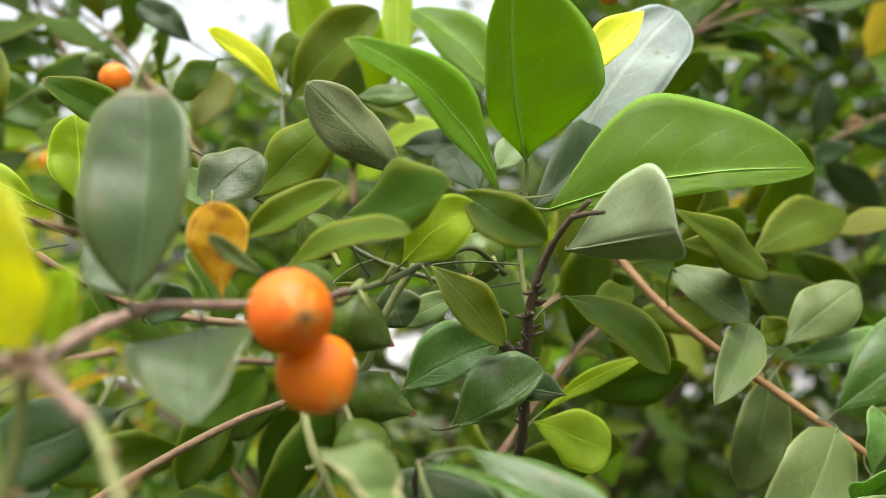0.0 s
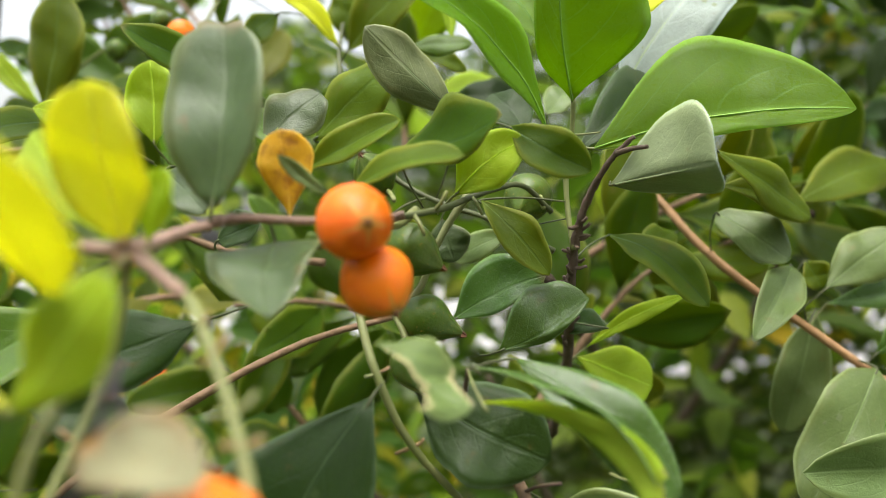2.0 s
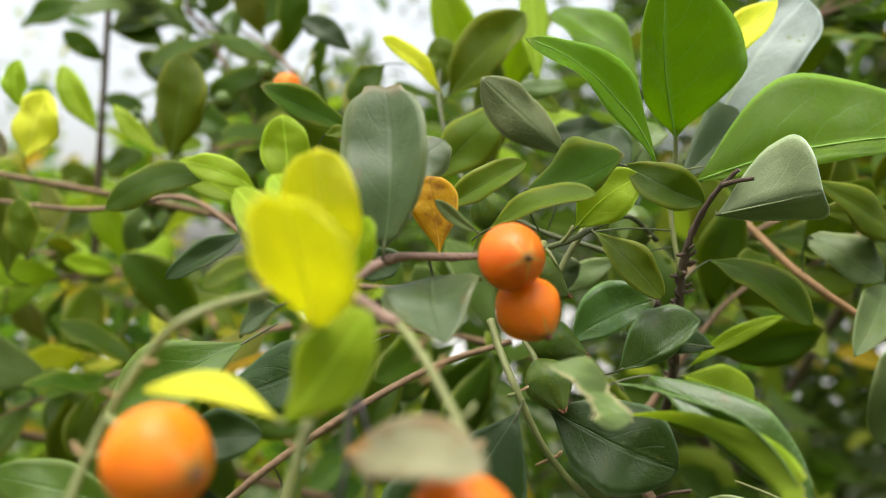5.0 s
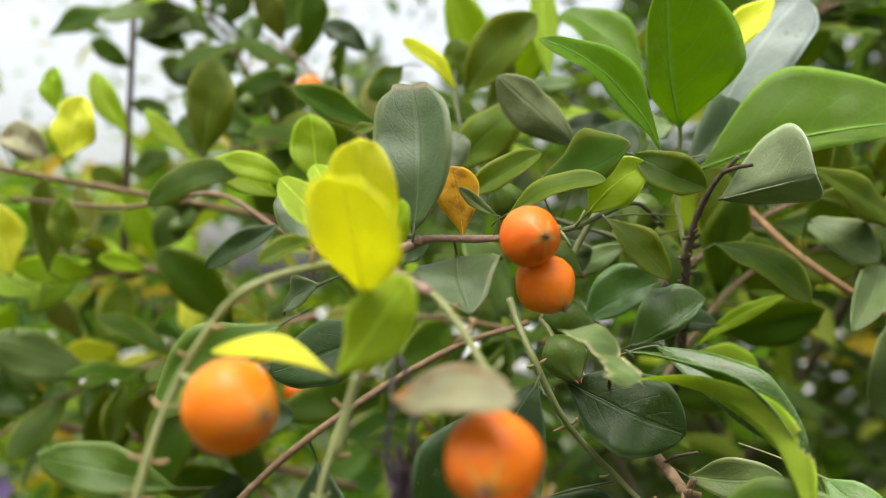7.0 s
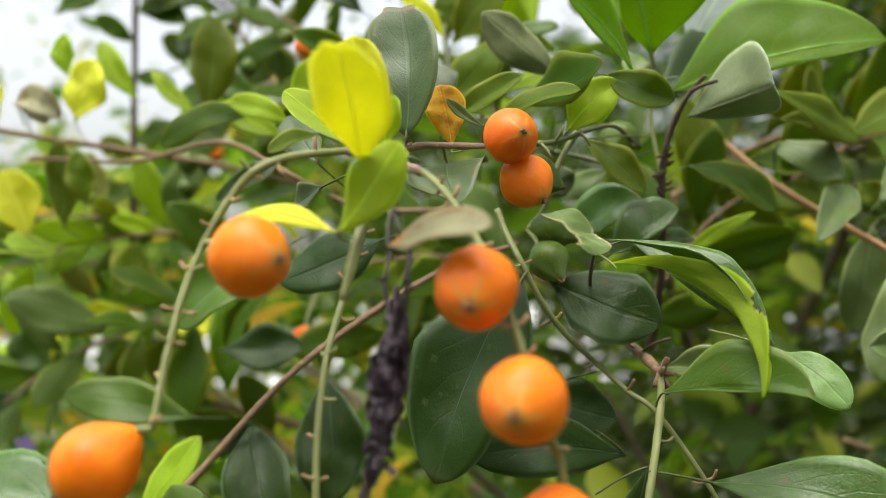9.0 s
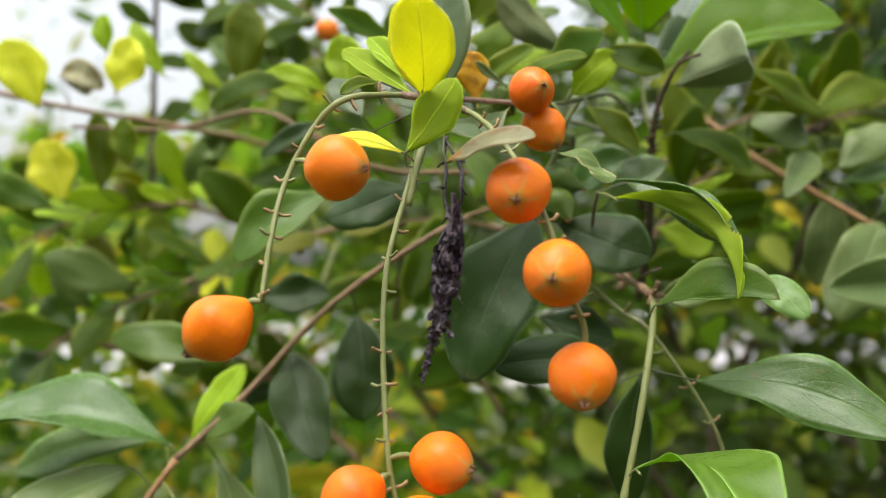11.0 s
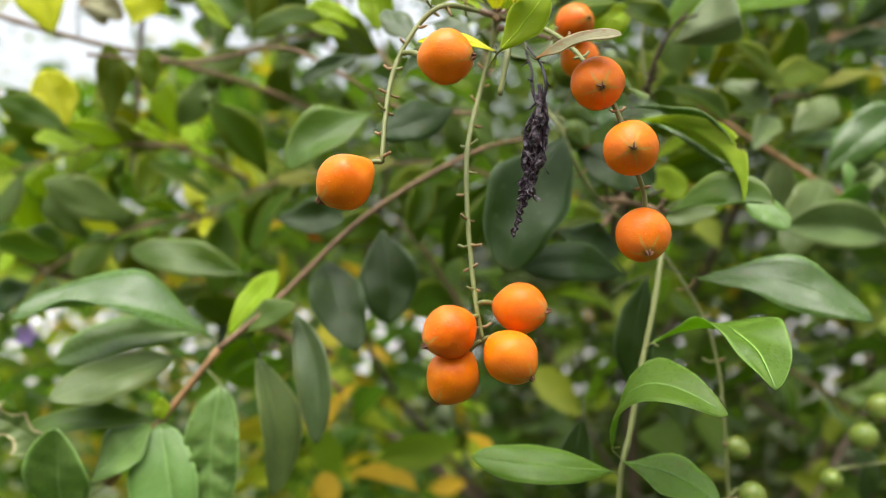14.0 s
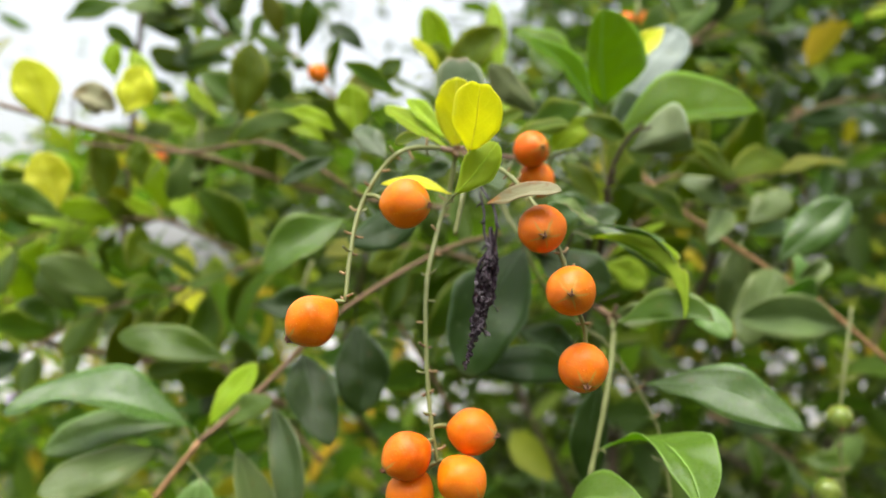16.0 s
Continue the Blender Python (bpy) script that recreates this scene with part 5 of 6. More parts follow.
leaf(brown, (-0.0617, 0.1720, 1.4581), (-0.0525, 0.1600, 1.4197), 0.0120, "grey", arch=25, fold=35, folds=(52, 8), wave=0.06, e=0.5, bow=-0.09, label="narrow hanging leaf", stalk=(-0.0666, 0.1720, 1.4625))
leaf(brown, (-0.0538, 0.1800, 1.4749), (-0.0412, 0.1620, 1.4470), 0.0165, "dark", arch=15, fold=14, e=0.3, up=0.9, label="hanging dark blue-green leaf", stalk=(-0.0534, 0.1760, 1.4763))
leaf(brown, (-0.0362, 0.1900, 1.4858), (-0.0329, 0.1800, 1.4545), 0.0194, "dark", arch=12, fold=12, stalk=(-0.0358, 0.1812, 1.4928))
leaf(brown, (-0.0872, 0.2200, 1.4702), (-0.1310, 0.2200, 1.4782), 0.0145, "mid", arch=25, stalk=(-0.0792, 0.2288, 1.4684))
leaf(brown, (-0.0775, 0.2200, 1.4912), (-0.0516, 0.2200, 1.4917), 0.0131, "dark", stalk=(-0.0838, 0.2302, 1.4903))
leaf(brown, (-0.1272, 0.1550, 1.4175), (-0.1451, 0.1500, 1.4300), 0.0140, "pale", bites=((0.30, 1.0, 0.32), (0.62, 0.92, 0.26), (0.86, 0.35, 0.24), (0.45, 0.05, 0.22)), nu=44, nv=30, arch=20, label="ragged pale leaf eaten along its edge", stalk=(-0.1133, 0.1600, 1.4072))

rbr = thing("leafy_twig", (0.0825, 0.2500, 1.5533), "smooth light brown twig with pale green leaves", "twig", "leafy twigs")
rbr_line = [(0.0825, 0.2500, 1.5533), (0.0972, 0.2350, 1.5347), (0.1251, 0.2280, 1.5143), (0.1477, 0.2220, 1.4982), (0.1732, 0.2150, 1.4738)]
stem(rbr, rbr_line, 0.0011, 0.0010, BARK_TAN, knots=9)
leaf(rbr, (0.1106, 0.2220, 1.5348), (0.0959, 0.2030, 1.5179), 0.0105, "pale", arch=25, fold=20, e=0.4, blunt=0.1, label="pale green leaf with a pink tip", stalk=(0.1181, 0.2298, 1.5194))
leaf(rbr, (0.0866, 0.2050, 1.5600), (0.1126, 0.2160, 1.5461), 0.0107, "olive", arch=30, fold=18, label="olive leaf turning yellow", stalk=(0.0815, 0.2157, 1.5616))
leaf(rbr, (0.0889, 0.2100, 1.5527), (0.1120, 0.2200, 1.5471), 0.0078, "olive", arch=25, stalk=(0.0833, 0.2206, 1.5528))
leaf(rbr, (0.0919, 0.2220, 1.5469), (0.1075, 0.2150, 1.5360), 0.0112, "pale", arch=25, wedge=0.5, blunt=0.7, stalk=(0.0954, 0.2369, 1.5370))
leaf(rbr, (0.1217, 0.2500, 1.5524), (0.1583, 0.2720, 1.5675), 0.0154, "olive", arch=20, label="olive-grey leaf", stalk=(0.1130, 0.2574, 1.5487))
leaf(rbr, (0.1214, 0.2280, 1.5293), (0.1430, 0.2350, 1.5446), 0.0135, "pale", arch=15, e=1.1, stalk=(0.1147, 0.2306, 1.5220))
leaf(rbr, (0.1234, 0.2320, 1.5254), (0.1541, 0.2400, 1.5330), 0.0075, "leafgreen", arch=15, stalk=(0.1181, 0.2298, 1.5194))
leaf(rbr, (0.1325, 0.2250, 1.5136), (0.1638, 0.2250, 1.5405), 0.0181, "glossy", arch=15, fold=20, stalk=(0.1308, 0.2265, 1.5103))
leaf(rbr, (0.1530, 0.2150, 1.4873), (0.1064, 0.2000, 1.4901), 0.0185, "pale", arch=30, fold=26, roll=-20, label="olive-grey leaf with a bent rib", stalk=(0.1572, 0.2194, 1.4890))
leaf(rbr, (0.1338, 0.2100, 1.5021), (0.1437, 0.2050, 1.5125), 0.0076, "pale", arch=110, fold=30, label="small curled pale leaf", stalk=(0.1392, 0.2243, 1.5042))
leaf(rbr, (0.1240, 0.2400, 1.5236), (0.1172, 0.2410, 1.4902), 0.0155, "pale", arch=15, label="hanging grey-green leaf", stalk=(0.1181, 0.2298, 1.5194))
leaf(rbr, (0.1322, 0.2230, 1.5106), (0.1117, 0.2100, 1.4797), 0.0185, "pale", arch=20, fold=18, e=0.0, wedge=0.45, blunt=0.85, label="broad hanging leaf", stalk=(0.1279, 0.2273, 1.5123))
leaf(rbr, (0.1383, 0.2180, 1.4993), (0.1378, 0.2180, 1.5167), 0.0068, "leafgreen", arch=40, stalk=(0.1420, 0.2235, 1.5022))
leaf(rbr, (0.1168, 0.2300, 1.5362), (0.1211, 0.2300, 1.5294), 0.0084, "olive", stalk=(0.1112, 0.2315, 1.5245))
leaf(rbr, (0.1331, 0.2150, 1.4939), (0.1346, 0.2000, 1.5063), 0.0112, "leafgreen", arch=20, stalk=(0.1420, 0.2235, 1.5022))

fl = thing("leafy_twig", (-0.0649, 0.3200, 1.5509), "thin grey-brown twig with yellowing leaves", "twig", "leafy twigs")
fl_line = [(-0.0649, 0.3200, 1.5509), (-0.0856, 0.3100, 1.5554), (-0.1109, 0.2900, 1.5610), (-0.1445, 0.2750, 1.5668), (-0.1784, 0.2680, 1.5729), (-0.2198, 0.2600, 1.5830)]
stem(fl, fl_line, 0.0014, 0.0010, BARK, knots=9)
leaf(fl, (-0.1764, 0.2500, 1.5678), (-0.1878, 0.2450, 1.5954), 0.0199, "yellow", arch=12, label="yellow leaf", stalk=(-0.1784, 0.2680, 1.5729))
leaf(fl, (-0.1442, 0.2500, 1.5724), (-0.1371, 0.2500, 1.5952), 0.0190, "yellow", arch=12, stalk=(-0.1462, 0.2605, 1.5670))
leaf(fl, (-0.1553, 0.2600, 1.5350), (-0.1577, 0.2600, 1.5682), 0.0144, "olive", arch=10, stalk=(-0.1547, 0.2713, 1.5309))
leaf(fl, (-0.1837, 0.2800, 1.5330), (-0.1943, 0.2800, 1.5611), 0.0215, "yellow", arch=10, stalk=(-0.1805, 0.2908, 1.5290))
leaf(fl, (-0.0497, 0.2000, 1.5533), (-0.0678, 0.2000, 1.5644), 0.0091, "lime", arch=25, stalk=(-0.0461, 0.2111, 1.5505))
leaf(fl, (-0.1634, 0.2400, 1.5262), (-0.1926, 0.2400, 1.5392), 0.0127, "backlit_tone", arch=25, stalk=(-0.1580, 0.2507, 1.5257))
leaf(fl, (-0.1528, 0.2600, 1.5918), (-0.1540, 0.2600, 1.6086), 0.0090, "lime", stalk=(-0.1528, 0.2696, 1.5846))

ll = thing("leafy_twig", (-0.0769, 0.4000, 1.4255), "grey-brown bare twig in the shade", "twig", "leafy twigs")
ll_line = [(-0.0769, 0.4000, 1.4255), (-0.1304, 0.3600, 1.4499), (-0.1517, 0.3400, 1.4593), (-0.1882, 0.3300, 1.4661), (-0.2117, 0.3200, 1.4728), (-0.2451, 0.3100, 1.4938)]
stem(ll, ll_line, 0.0022, 0.0014, BARK, knots=9)
leaf(ll, (-0.1536, 0.3100, 1.4708), (-0.1700, 0.3100, 1.4867), 0.0188, "mid", stalk=(-0.1502, 0.3206, 1.4663))
leaf(ll, (-0.1938, 0.3100, 1.4757), (-0.2130, 0.3100, 1.4915), 0.0161, "mid", stalk=(-0.2029, 0.3237, 1.4703))
leaf(ll, (-0.2094, 0.3100, 1.4648), (-0.2304, 0.3100, 1.4539), 0.0161, "dark", stalk=(-0.2117, 0.3200, 1.4728))
leaf(ll, (-0.1260, 0.3300, 1.4486), (-0.1088, 0.3300, 1.4320), 0.0198, "dark", stalk=(-0.1310, 0.3401, 1.4528))

vs = thing("leafy_twig", (-0.1822, 0.3600, 1.5146), "upright thin dark stem against the sky", "twig", "leafy twigs")
vs_line = [(-0.1822, 0.3600, 1.5146), (-0.1814, 0.3600, 1.5583), (-0.1798, 0.3600, 1.6136), (-0.1777, 0.3600, 1.6694), (-0.1763, 0.3600, 1.7145)]
stem(vs, vs_line, 0.0018, 0.0012, BARK_DARK, knots=9)
leaf(vs, (-0.1793, 0.3600, 1.6191), (-0.1541, 0.3500, 1.6107), 0.0102, "backlit_tone", stalk=(-0.1796, 0.3600, 1.6206))
leaf(vs, (-0.1783, 0.3600, 1.6526), (-0.1460, 0.3500, 1.6401), 0.0127, "backlit_tone", stalk=(-0.1782, 0.3600, 1.6555))
leaf(vs, (-0.1790, 0.3600, 1.6359), (-0.1944, 0.3500, 1.6474), 0.0102, "backlit_tone", stalk=(-0.1790, 0.3600, 1.6345))
leaf(vs, (-0.1803, 0.3600, 1.5859), (-0.1538, 0.3500, 1.5893), 0.0153, "backlit_tone", stalk=(-0.1806, 0.3600, 1.5860))
leaf(vs, (-0.1809, 0.3600, 1.5638), (-0.1957, 0.3500, 1.5524), 0.0153, "backlit_tone", stalk=(-0.1812, 0.3600, 1.5652))
leaf(vs, (-0.1782, 0.3600, 1.6638), (-0.1492, 0.3500, 1.6727), 0.0127, "lime", stalk=(-0.1780, 0.3600, 1.6624))
leaf(vs, (-0.1802, 0.3600, 1.5776), (-0.1934, 0.3500, 1.5848), 0.0127, "olive", stalk=(-0.1808, 0.3600, 1.5791))

farb = thing("berry_raceme", (-0.0595, 0.3200, 1.6365), "distant raceme with ripe orange and green berries", "raceme", "hanging racemes")
farb_line = [(-0.0595, 0.3200, 1.6365), (-0.0626, 0.3000, 1.6177), (-0.0664, 0.2900, 1.5974)]
stem(farb, farb_line, 0.0008, 0.0006, STALK, knots=0)
berry(farb, (-0.0639, 0.2750, 1.6015), (0.39, -0.39, -0.83), 0.00474, joint=(-0.0659, 0.2913, 1.5999))
berry(farb, (-0.0749, 0.2850, 1.6091), (0.00, -0.75, -0.67), 0.00325, GREEN, joint=(-0.0650, 0.2938, 1.6050))

farc = thing("berry_raceme", (-0.2512, 0.6500, 1.6701), "distant raceme with one ripe orange berry", "raceme", "hanging racemes")
farc_line = [(-0.2512, 0.6500, 1.6701), (-0.2547, 0.6400, 1.6463), (-0.2541, 0.6350, 1.6347)]
stem(farc, farc_line, 0.0012, 0.0010, STALK, knots=0)
berry(farc, (-0.2531, 0.6300, 1.6238), (0.00, -0.92, -0.40), 0.00770, joint=(-0.2541, 0.6350, 1.6347))

fard = thing("berry_raceme", (0.1093, 0.3600, 1.6881), "distant raceme with two ripe orange berries", "raceme", "hanging racemes")
fard_line = [(0.1093, 0.3600, 1.6881), (0.1091, 0.3500, 1.6714), (0.1064, 0.3400, 1.6604)]
stem(fard, fard_line, 0.0010, 0.0008, STALK, knots=0)
berry(fard, (0.1004, 0.3400, 1.6568), (0.00, -0.63, -0.78), 0.00438, joint=(0.1064, 0.3400, 1.6604))
berry(fard, (0.1136, 0.3500, 1.6613), (0.29, -0.37, -0.88), 0.00425, joint=(0.1084, 0.3475, 1.6687))

fare = thing("berry_raceme", (-0.0668, 0.3000, 1.5141), "distant raceme with one orange berry in the shade", "raceme", "hanging racemes")
fare_line = [(-0.0668, 0.3000, 1.5141), (-0.0692, 0.2900, 1.5021), (-0.0702, 0.2850, 1.4963)]
stem(fare, fare_line, 0.0010, 0.0008, STALK, knots=0)
berry(fare, (-0.0701, 0.2800, 1.4902), (0.00, -0.64, -0.76), 0.00444, joint=(-0.0702, 0.2850, 1.4963))

farf = thing("berry_raceme", (-0.1281, 0.3100, 1.5869), "distant raceme with small dark green berries", "raceme", "hanging racemes")
farf_line = [(-0.1281, 0.3100, 1.5869), (-0.1261, 0.3050, 1.5706), (-0.1250, 0.3000, 1.5485)]
stem(farf, farf_line, 0.0010, 0.0008, STALK, knots=0)
berry(farf, (-0.1251, 0.3000, 1.5527), (0.00, -0.00, -1.00), 0.00408, GREEN, joint=(-0.1254, 0.3019, 1.5568))
berry(farf, (-0.1244, 0.3000, 1.5635), (0.00, -0.00, -1.00), 0.00449, GREEN, joint=(-0.1259, 0.3044, 1.5678))
berry(farf, (-0.1165, 0.3000, 1.5625), (0.00, -0.00, -1.00), 0.00327, GREEN, joint=(-0.1258, 0.3037, 1.5651))
berry(farf, (-0.0969, 0.3000, 1.6023), (0.00, -0.00, -1.00), 0.00368, GREEN, joint=(-0.1281, 0.3100, 1.5869))
berry(farf, (-0.1314, 0.3000, 1.5980), (0.00, -0.00, -1.00), 0.00184, GREEN, joint=(-0.1281, 0.3100, 1.5869))

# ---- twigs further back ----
# the backlit and dark kinds here carry light and shade in their colour
leafy_spray((-0.1037, 0.3600, 1.6030), (-0.1554, 0.3600, 1.6784), 16, ("backlit_tone", "backlit_tone", "mid"), 100, "thin twig with shaded green leaves")
leafy_spray((-0.0730, 0.4000, 1.6011), (-0.1743, 0.3600, 1.6749), 14, ("backlit_tone", "mid", "backlit_tone"), 101, "thin twig with shaded green leaves")
leafy_spray((-0.1481, 0.4200, 1.5936), (-0.1698, 0.4000, 1.7018), 14, ("backlit_tone", "lime", "backlit_tone"), 102, "thin twig with shaded green and yellow leaves")
leafy_spray((-0.0366, 0.3000, 1.5679), (-0.1064, 0.3400, 1.6434), 14, ("backlit_tone", "backlit_tone", "olive"), 103, "thin twig with shaded dark green leaves")
leafy_spray((-0.1435, 0.3300, 1.5358), (-0.2175, 0.3000, 1.5170), 14, ("olive", "lime", "backlit_tone"), 104, "thin twig with shaded green and yellow leaves")
leafy_spray((-0.0624, 0.2800, 1.5182), (-0.1268, 0.2700, 1.4899), 12, ("backlit_tone", "olive", "backlit_tone"), 105, "thin twig with shaded green leaves")
leafy_spray((-0.1285, 0.3000, 1.4992), (-0.1961, 0.2800, 1.4659), 14, ("backlit_tone", "olive", "mid", "backlit_tone"), 106, "thin twig with shaded green leaves")
leafy_spray((0.0073, 0.3000, 1.5672), (0.0021, 0.3200, 1.6186), 10, ("olive", "lime", "backlit_tone"), 107, "thin twig with shaded green and yellow leaves")
leafy_spray((0.0912, 0.3000, 1.5931), (0.1601, 0.3400, 1.6608), 14, ("backlit_tone", "mid"), 108, "thin twig with shaded dark green leaves")
leafy_spray((0.0634, 0.2600, 1.5339), (0.1420, 0.3000, 1.5648), 14, ("olive", "backlit_tone"), 109, "thin twig with shaded dark green leaves")
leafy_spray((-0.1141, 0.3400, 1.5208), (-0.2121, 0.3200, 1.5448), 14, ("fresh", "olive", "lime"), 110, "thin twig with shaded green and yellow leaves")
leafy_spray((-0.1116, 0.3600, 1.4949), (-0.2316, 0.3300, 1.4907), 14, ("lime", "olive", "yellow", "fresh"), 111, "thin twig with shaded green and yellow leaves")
leafy_spray((-0.0589, 0.3000, 1.4160), (-0.1363, 0.3200, 1.4691), 12, ("backlit_tone", "fresh"), 112, "thin twig with shaded green leaves")
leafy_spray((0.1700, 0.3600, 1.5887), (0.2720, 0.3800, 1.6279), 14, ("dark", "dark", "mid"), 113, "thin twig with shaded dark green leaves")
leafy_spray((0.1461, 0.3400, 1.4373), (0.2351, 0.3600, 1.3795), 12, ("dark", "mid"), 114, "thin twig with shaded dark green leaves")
leafy_spray((-0.0519, 0.3100, 1.5895), (-0.1355, 0.3300, 1.5777), 10, ("backlit_tone", "backlit_tone", "mid"), 115, "thin twig with shaded dark green leaves")
leafy_spray((0.0049, 0.2800, 1.4401), (-0.0347, 0.2700, 1.4959), 10, ("backlit_tone", "mid"), 116, "thin twig with shaded dark green leaves")
leafy_spray((0.0490, 0.2400, 1.4906), (0.0936, 0.2700, 1.5374), 12, ("backlit_tone", "olive"), 117, "thin twig with shaded dark green leaves")
leafy_spray((0.0248, 0.2700, 1.5086), (-0.0355, 0.2500, 1.5174), 12, ("backlit_tone", "mid", "olive"), 118, "thin twig with shaded dark green leaves")
leafy_spray((0.0995, 0.2700, 1.5340), (0.1593, 0.2900, 1.5603), 12, ("mid", "olive", "backlit_tone"), 119, "thin twig with shaded dark green leaves")
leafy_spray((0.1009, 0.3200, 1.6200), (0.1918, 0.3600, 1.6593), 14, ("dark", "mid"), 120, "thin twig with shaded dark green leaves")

# ---- small dry and flowering things ----
leaf(fl, (-0.1673, 0.2500, 1.5807), (-0.1464, 0.2450, 1.5736), 0.0108, "withered", arch=95, fold=30, label="curled brown withered leaf", stalk=(-0.1741, 0.2689, 1.5721))
leaf(fl, (-0.1672, 0.2550, 1.5839), (-0.1549, 0.2500, 1.5728), 0.0088, "withered", arch=80, fold=30, stalk=(-0.1741, 0.2689, 1.5721))
seed_head((0.2172, 0.3800, 1.6176), 0.0040, "dry brown tuft of bracts on a thin stalk")
flower((-0.2213, 0.3300, 1.4386), 0.0055, 5, LILAC, "small lilac flower in the shade")
berry(greens, (0.0547, 0.1830, 1.5270), (0.00, -0.87, -0.50), 0.00060, ORANGE, label="tiny red-orange bud")


# ---- the shrub's own limbs and its mass of leaves ----
def shrub(at, limbs, r, label):
    ob = thing("shrub", at, label, "shrub")
    stem(ob, limbs[0], r, r * 0.55, BARK_DARK, "trunk", n=8, sides=10, knots=11)
    for line in limbs[1:]:
        stem(ob, line, r * 0.5, r * 0.14, BARK_DARK, "limb", n=8, sides=8, knots=9)
    return ob


shrub((0.30, 0.95, 0), [
    [(0.30, 0.95, -0.03), (0.26, 0.92, 0.5), (0.24, 0.86, 1.0), (0.20, 0.78, 1.35)],
    [(0.20, 0.78, 1.35), (0.12, 0.55, 1.46), (0.08, 0.35, 1.50), (0.05, 0.20, 1.53)],
    [(0.24, 0.86, 1.0), (0.05, 0.70, 1.25), (-0.06, 0.50, 1.42), (-0.04, 0.32, 1.53)],
    [(0.20, 0.78, 1.35), (0.22, 0.55, 1.52), (0.16, 0.38, 1.56), (0.13, 0.26, 1.55)],
    [(0.24, 0.86, 1.0), (0.45, 0.80, 1.35), (0.55, 0.75, 1.75), (0.5, 0.8, 2.2)],
    [(0.24, 0.86, 1.0), (0.20, 0.62, 1.22), (0.10, 0.50, 1.36), (0.04, 0.46, 1.47)],
    [(0.30, 0.95, 0.3), (0.42, 0.75, 0.9), (0.34, 0.55, 1.28), (0.20, 0.48, 1.40)],
    [(0.45, 0.80, 1.35), (0.40, 0.62, 1.40), (0.30, 0.50, 1.38), (0.22, 0.44, 1.31)],
    [(0.05, 0.70, 1.25), (-0.25, 0.75, 1.45), (-0.45, 0.7, 1.55), (-0.7, 0.75, 1.62)],
], 0.009, "multi-stemmed leafy shrub with dark bark")


def crown(az):
    """How high, in degrees over the eye's level, the leaves stand in each direction."""
    return 8.5 + 6 / (1 + math.exp(-(az + 20) / 1.2)) + 22 / (1 + math.exp(-(az - 9) / 2)) + 1.6 * math.sin(az * 0.9) + 1.2 * math.sin(az * 2.1 + 1)


def layer(y0, y1, half, thin, side):
    """Places for leaves in a belt of the shrubbery, from y0 to y1 metres deep, down to near the ground."""
    def where(rng):
        y = rng.uniform(y0, y1)
        x = rng.uniform(-half, half)
        z = rng.uniform(0.12, 1.5 + 0.75 * y)
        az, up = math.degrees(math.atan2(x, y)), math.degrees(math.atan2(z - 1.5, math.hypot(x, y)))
        # picks the light-toned or shade-toned leaves by direction, not by light
        lit_tone = az + 6.5 + 8 * math.tanh((up + 2) / 4) + rng.uniform(-4, 4) < 0 or (az > 8 and up > -5 and rng.random() < 0.16)
        if lit_tone != (side < 0):
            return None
        if abs(x) > half * (0.78 + 0.34 * noise.noise(Vector((2.2 * y / y0, 1.6 * z, 5 + y0)))):
            return None
        if y > y1 - 0.14 * (y1 - y0) * (1 + noise.noise(Vector((2.5 * x / y0, 2 * z, y0)))):
            return None
        if up > -7 and noise.noise(Vector((az * 0.42, up * 0.42, 9))) > 0.46 - 0.06 / (1 + math.exp(-(az - 9) / 2)):
            return None
        if up < -1 and rng.random() < 0.42 / (1 + math.exp((az - 5) / 2)):
            return None
        if ((az + 19.5) / 5.5) ** 2 + ((up - 3.6) / 3.0) ** 2 < 1 + 1.2 * noise.noise(Vector((az * 0.5, up * 0.6, 2))) and rng.random() < 0.95:
            return None
        over = up - crown(az)
        if over > 0 and rng.random() > 0.05 * math.exp(-over / 8):
            return None
        if noise.noise(Vector((x, y, z)) * (5.2 / y1) + Vector((y0 * 9, 3, 1))) < thin - 0.25 * rng.random():
            return None
        if y + 0.25 * noise.noise(Vector((x * 3, z * 3, 7))) < y0:
            return None
        return (x, y, z)
    return where


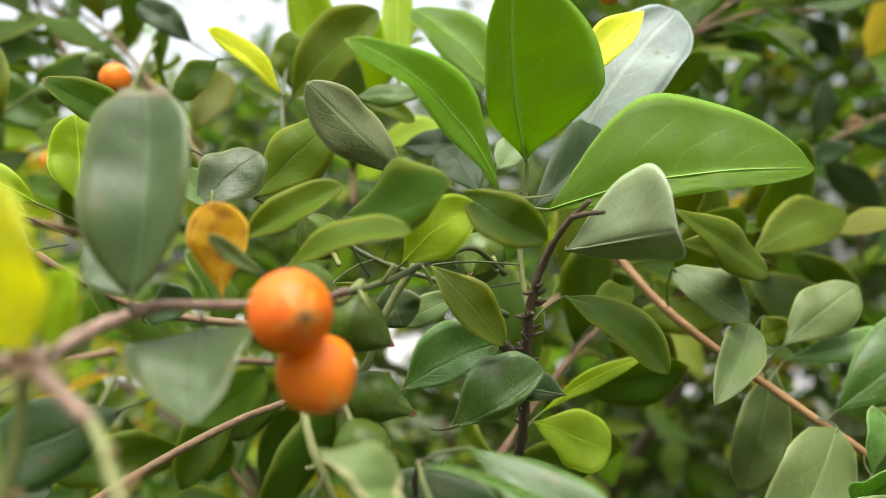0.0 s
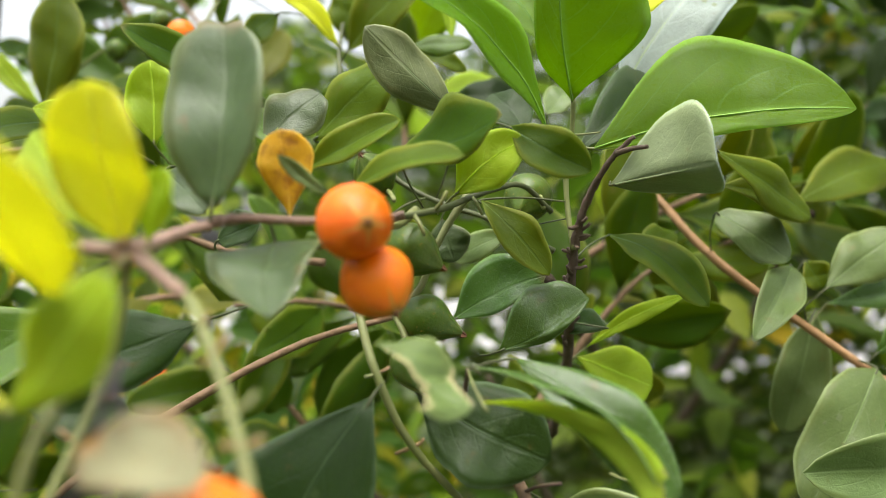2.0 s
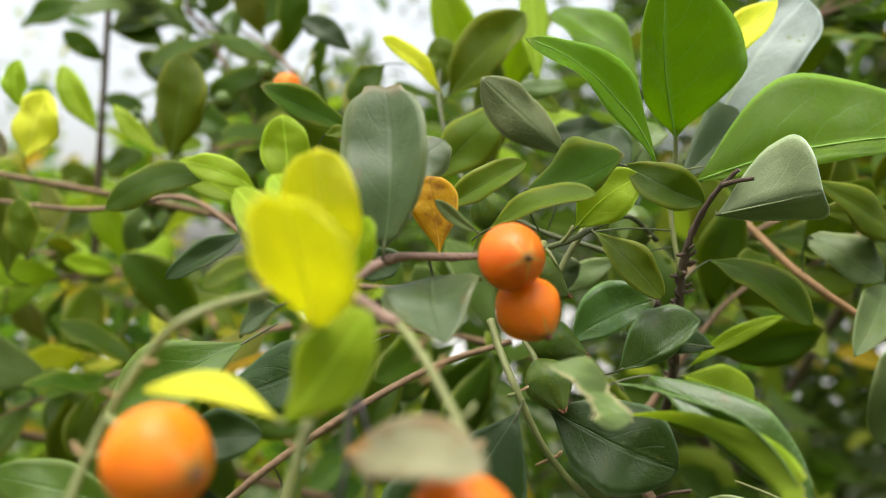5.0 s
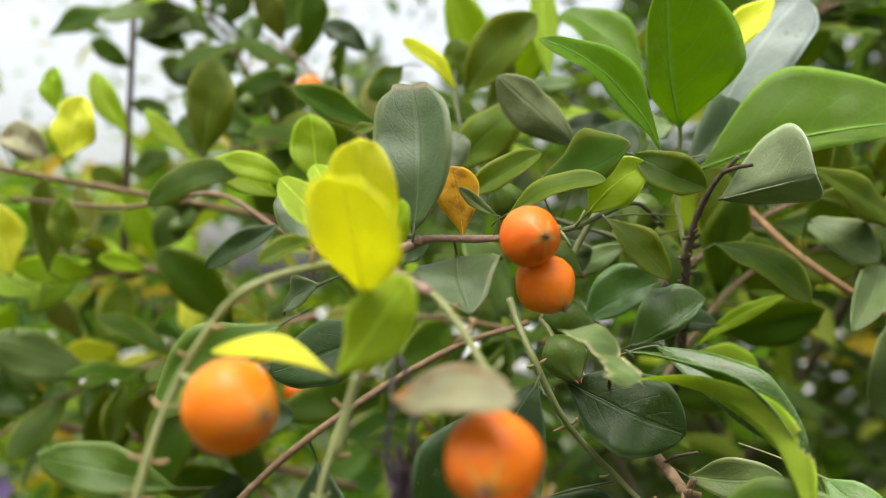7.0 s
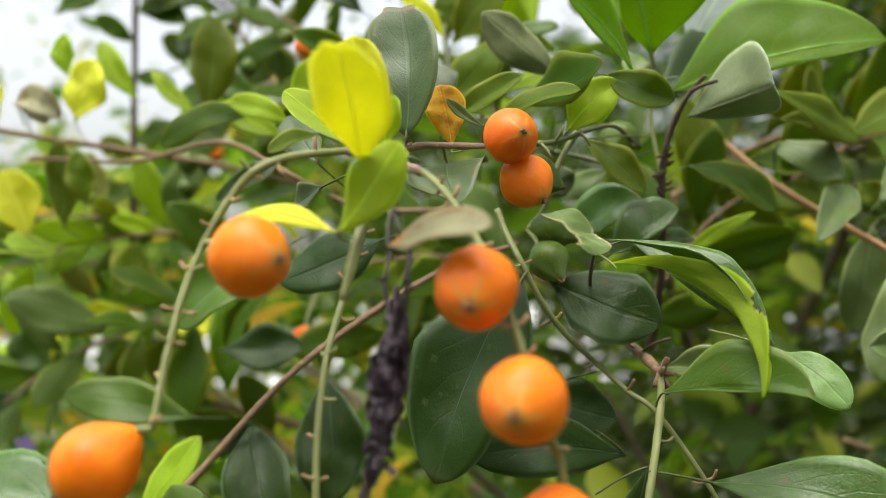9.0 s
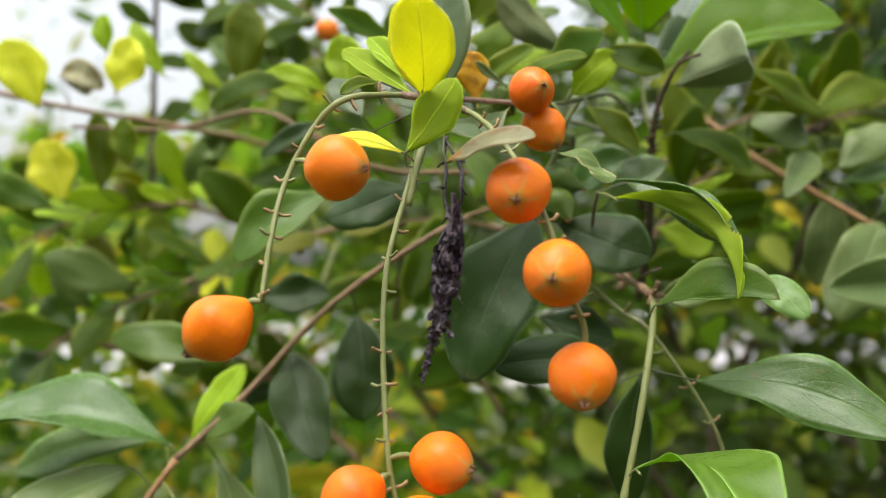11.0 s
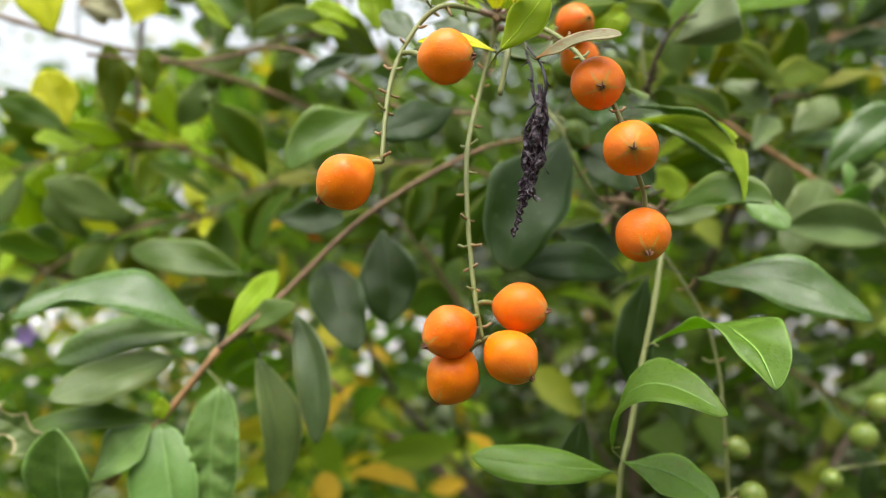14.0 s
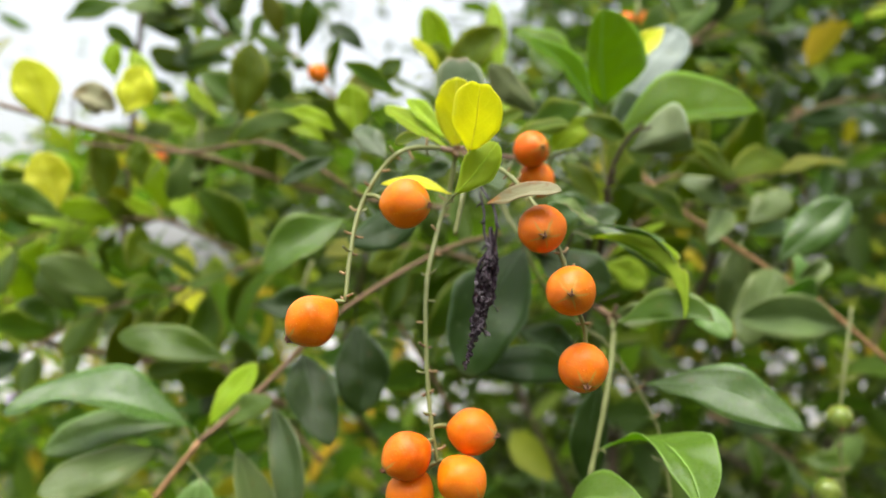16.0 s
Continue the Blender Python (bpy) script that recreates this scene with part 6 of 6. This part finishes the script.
canopy("near_foliage", "bright green and yellowing leaves of the shrub", 1900, layer(0.34, 0.75, 0.65, 0.0, -1), 0.042, CANOPY_LIT, 11)
canopy("shaded_foliage", "shade-toned dark green leaves of the shrub", 1500, layer(0.34, 0.75, 0.65, 0.0, 1), 0.042, CANOPY_SHADE, 16)
canopy("middle_foliage", "dense yellow-green leaves deeper in the shrub", 10500, layer(0.75, 1.5, 1.4, -0.10, -1), 0.050, CANOPY_LIT, 12)
canopy("shaded_middle_foliage", "dense shade-toned leaves deeper in the shrub", 12500, layer(0.75, 1.5, 1.4, -0.14, 1), 0.042, CANOPY_DIM, 17)
canopy("far_foliage", "light-toned yellow-green leaves further back", 21000, layer(1.5, 3.4, 3.6, -0.08, -1), 0.048, CANOPY_LIT, 13)
canopy("far_shaded_foliage", "shade-toned leaves of the trees behind", 60000, layer(1.5, 3.4, 3.6, -0.16, 1), 0.046, CANOPY_DIM, 18)


# added leaf screen, unseen behind the eye, that blocks low front light
def hedge(rng):
    x, z = rng.uniform(-3.8, 3.8), rng.uniform(0.0, 3.2)
    bulge = noise.noise(Vector((x * 1.3, 0, z * 1.3)))
    if z > 2.7 + 0.5 * noise.noise(Vector((x * 1.1, 4, 0))) or abs(x) > 3.5 + 0.4 * bulge:
        return None
    return (x, -1.4 - rng.random() ** 2 * 1.2 - 0.3 * bulge, z)


canopy("hedge", "unseen added hedge that blocks low front light", 10000, hedge, 0.13, CANOPY_DIM, 14, "hedge")


# unseen crown, added over the right side to shade the leaves below
def overhead(rng):
    x, y = rng.uniform(0.1, 3.0), rng.uniform(0.6, 3.6)
    return (x, y, 2.3 + 0.35 * y + rng.uniform(0, 0.9))


# trunk and limbs added only to carry the shading crown
tree = thing("tree", (1.7, 2.3, 0), "added tree with dark trunk and limbs that carries the shading crown", "tree")
stem(tree, [(1.7, 2.3, -0.05), (1.66, 2.28, 1.2), (1.6, 2.2, 2.3), (1.55, 2.1, 3.3)], 0.09, 0.04, BARK_DARK, "trunk", n=8, sides=12)
for end in ((0.4, 1.2, 3.0), (2.7, 1.4, 3.1), (0.6, 3.1, 3.7), (2.6, 3.0, 3.7)):
    stem(tree, [(1.6, 2.2, 2.3), ((1.6 + end[0]) / 2, (2.2 + end[1]) / 2, 0.35 * 2.3 + 0.65 * end[2]), end], 0.035, 0.008, BARK_DARK, "limb", n=8)
canopy("tree_crown", "unseen leafy crown added overhead to shade the background", 4800, overhead, 0.10, CANOPY_DIM, 15)
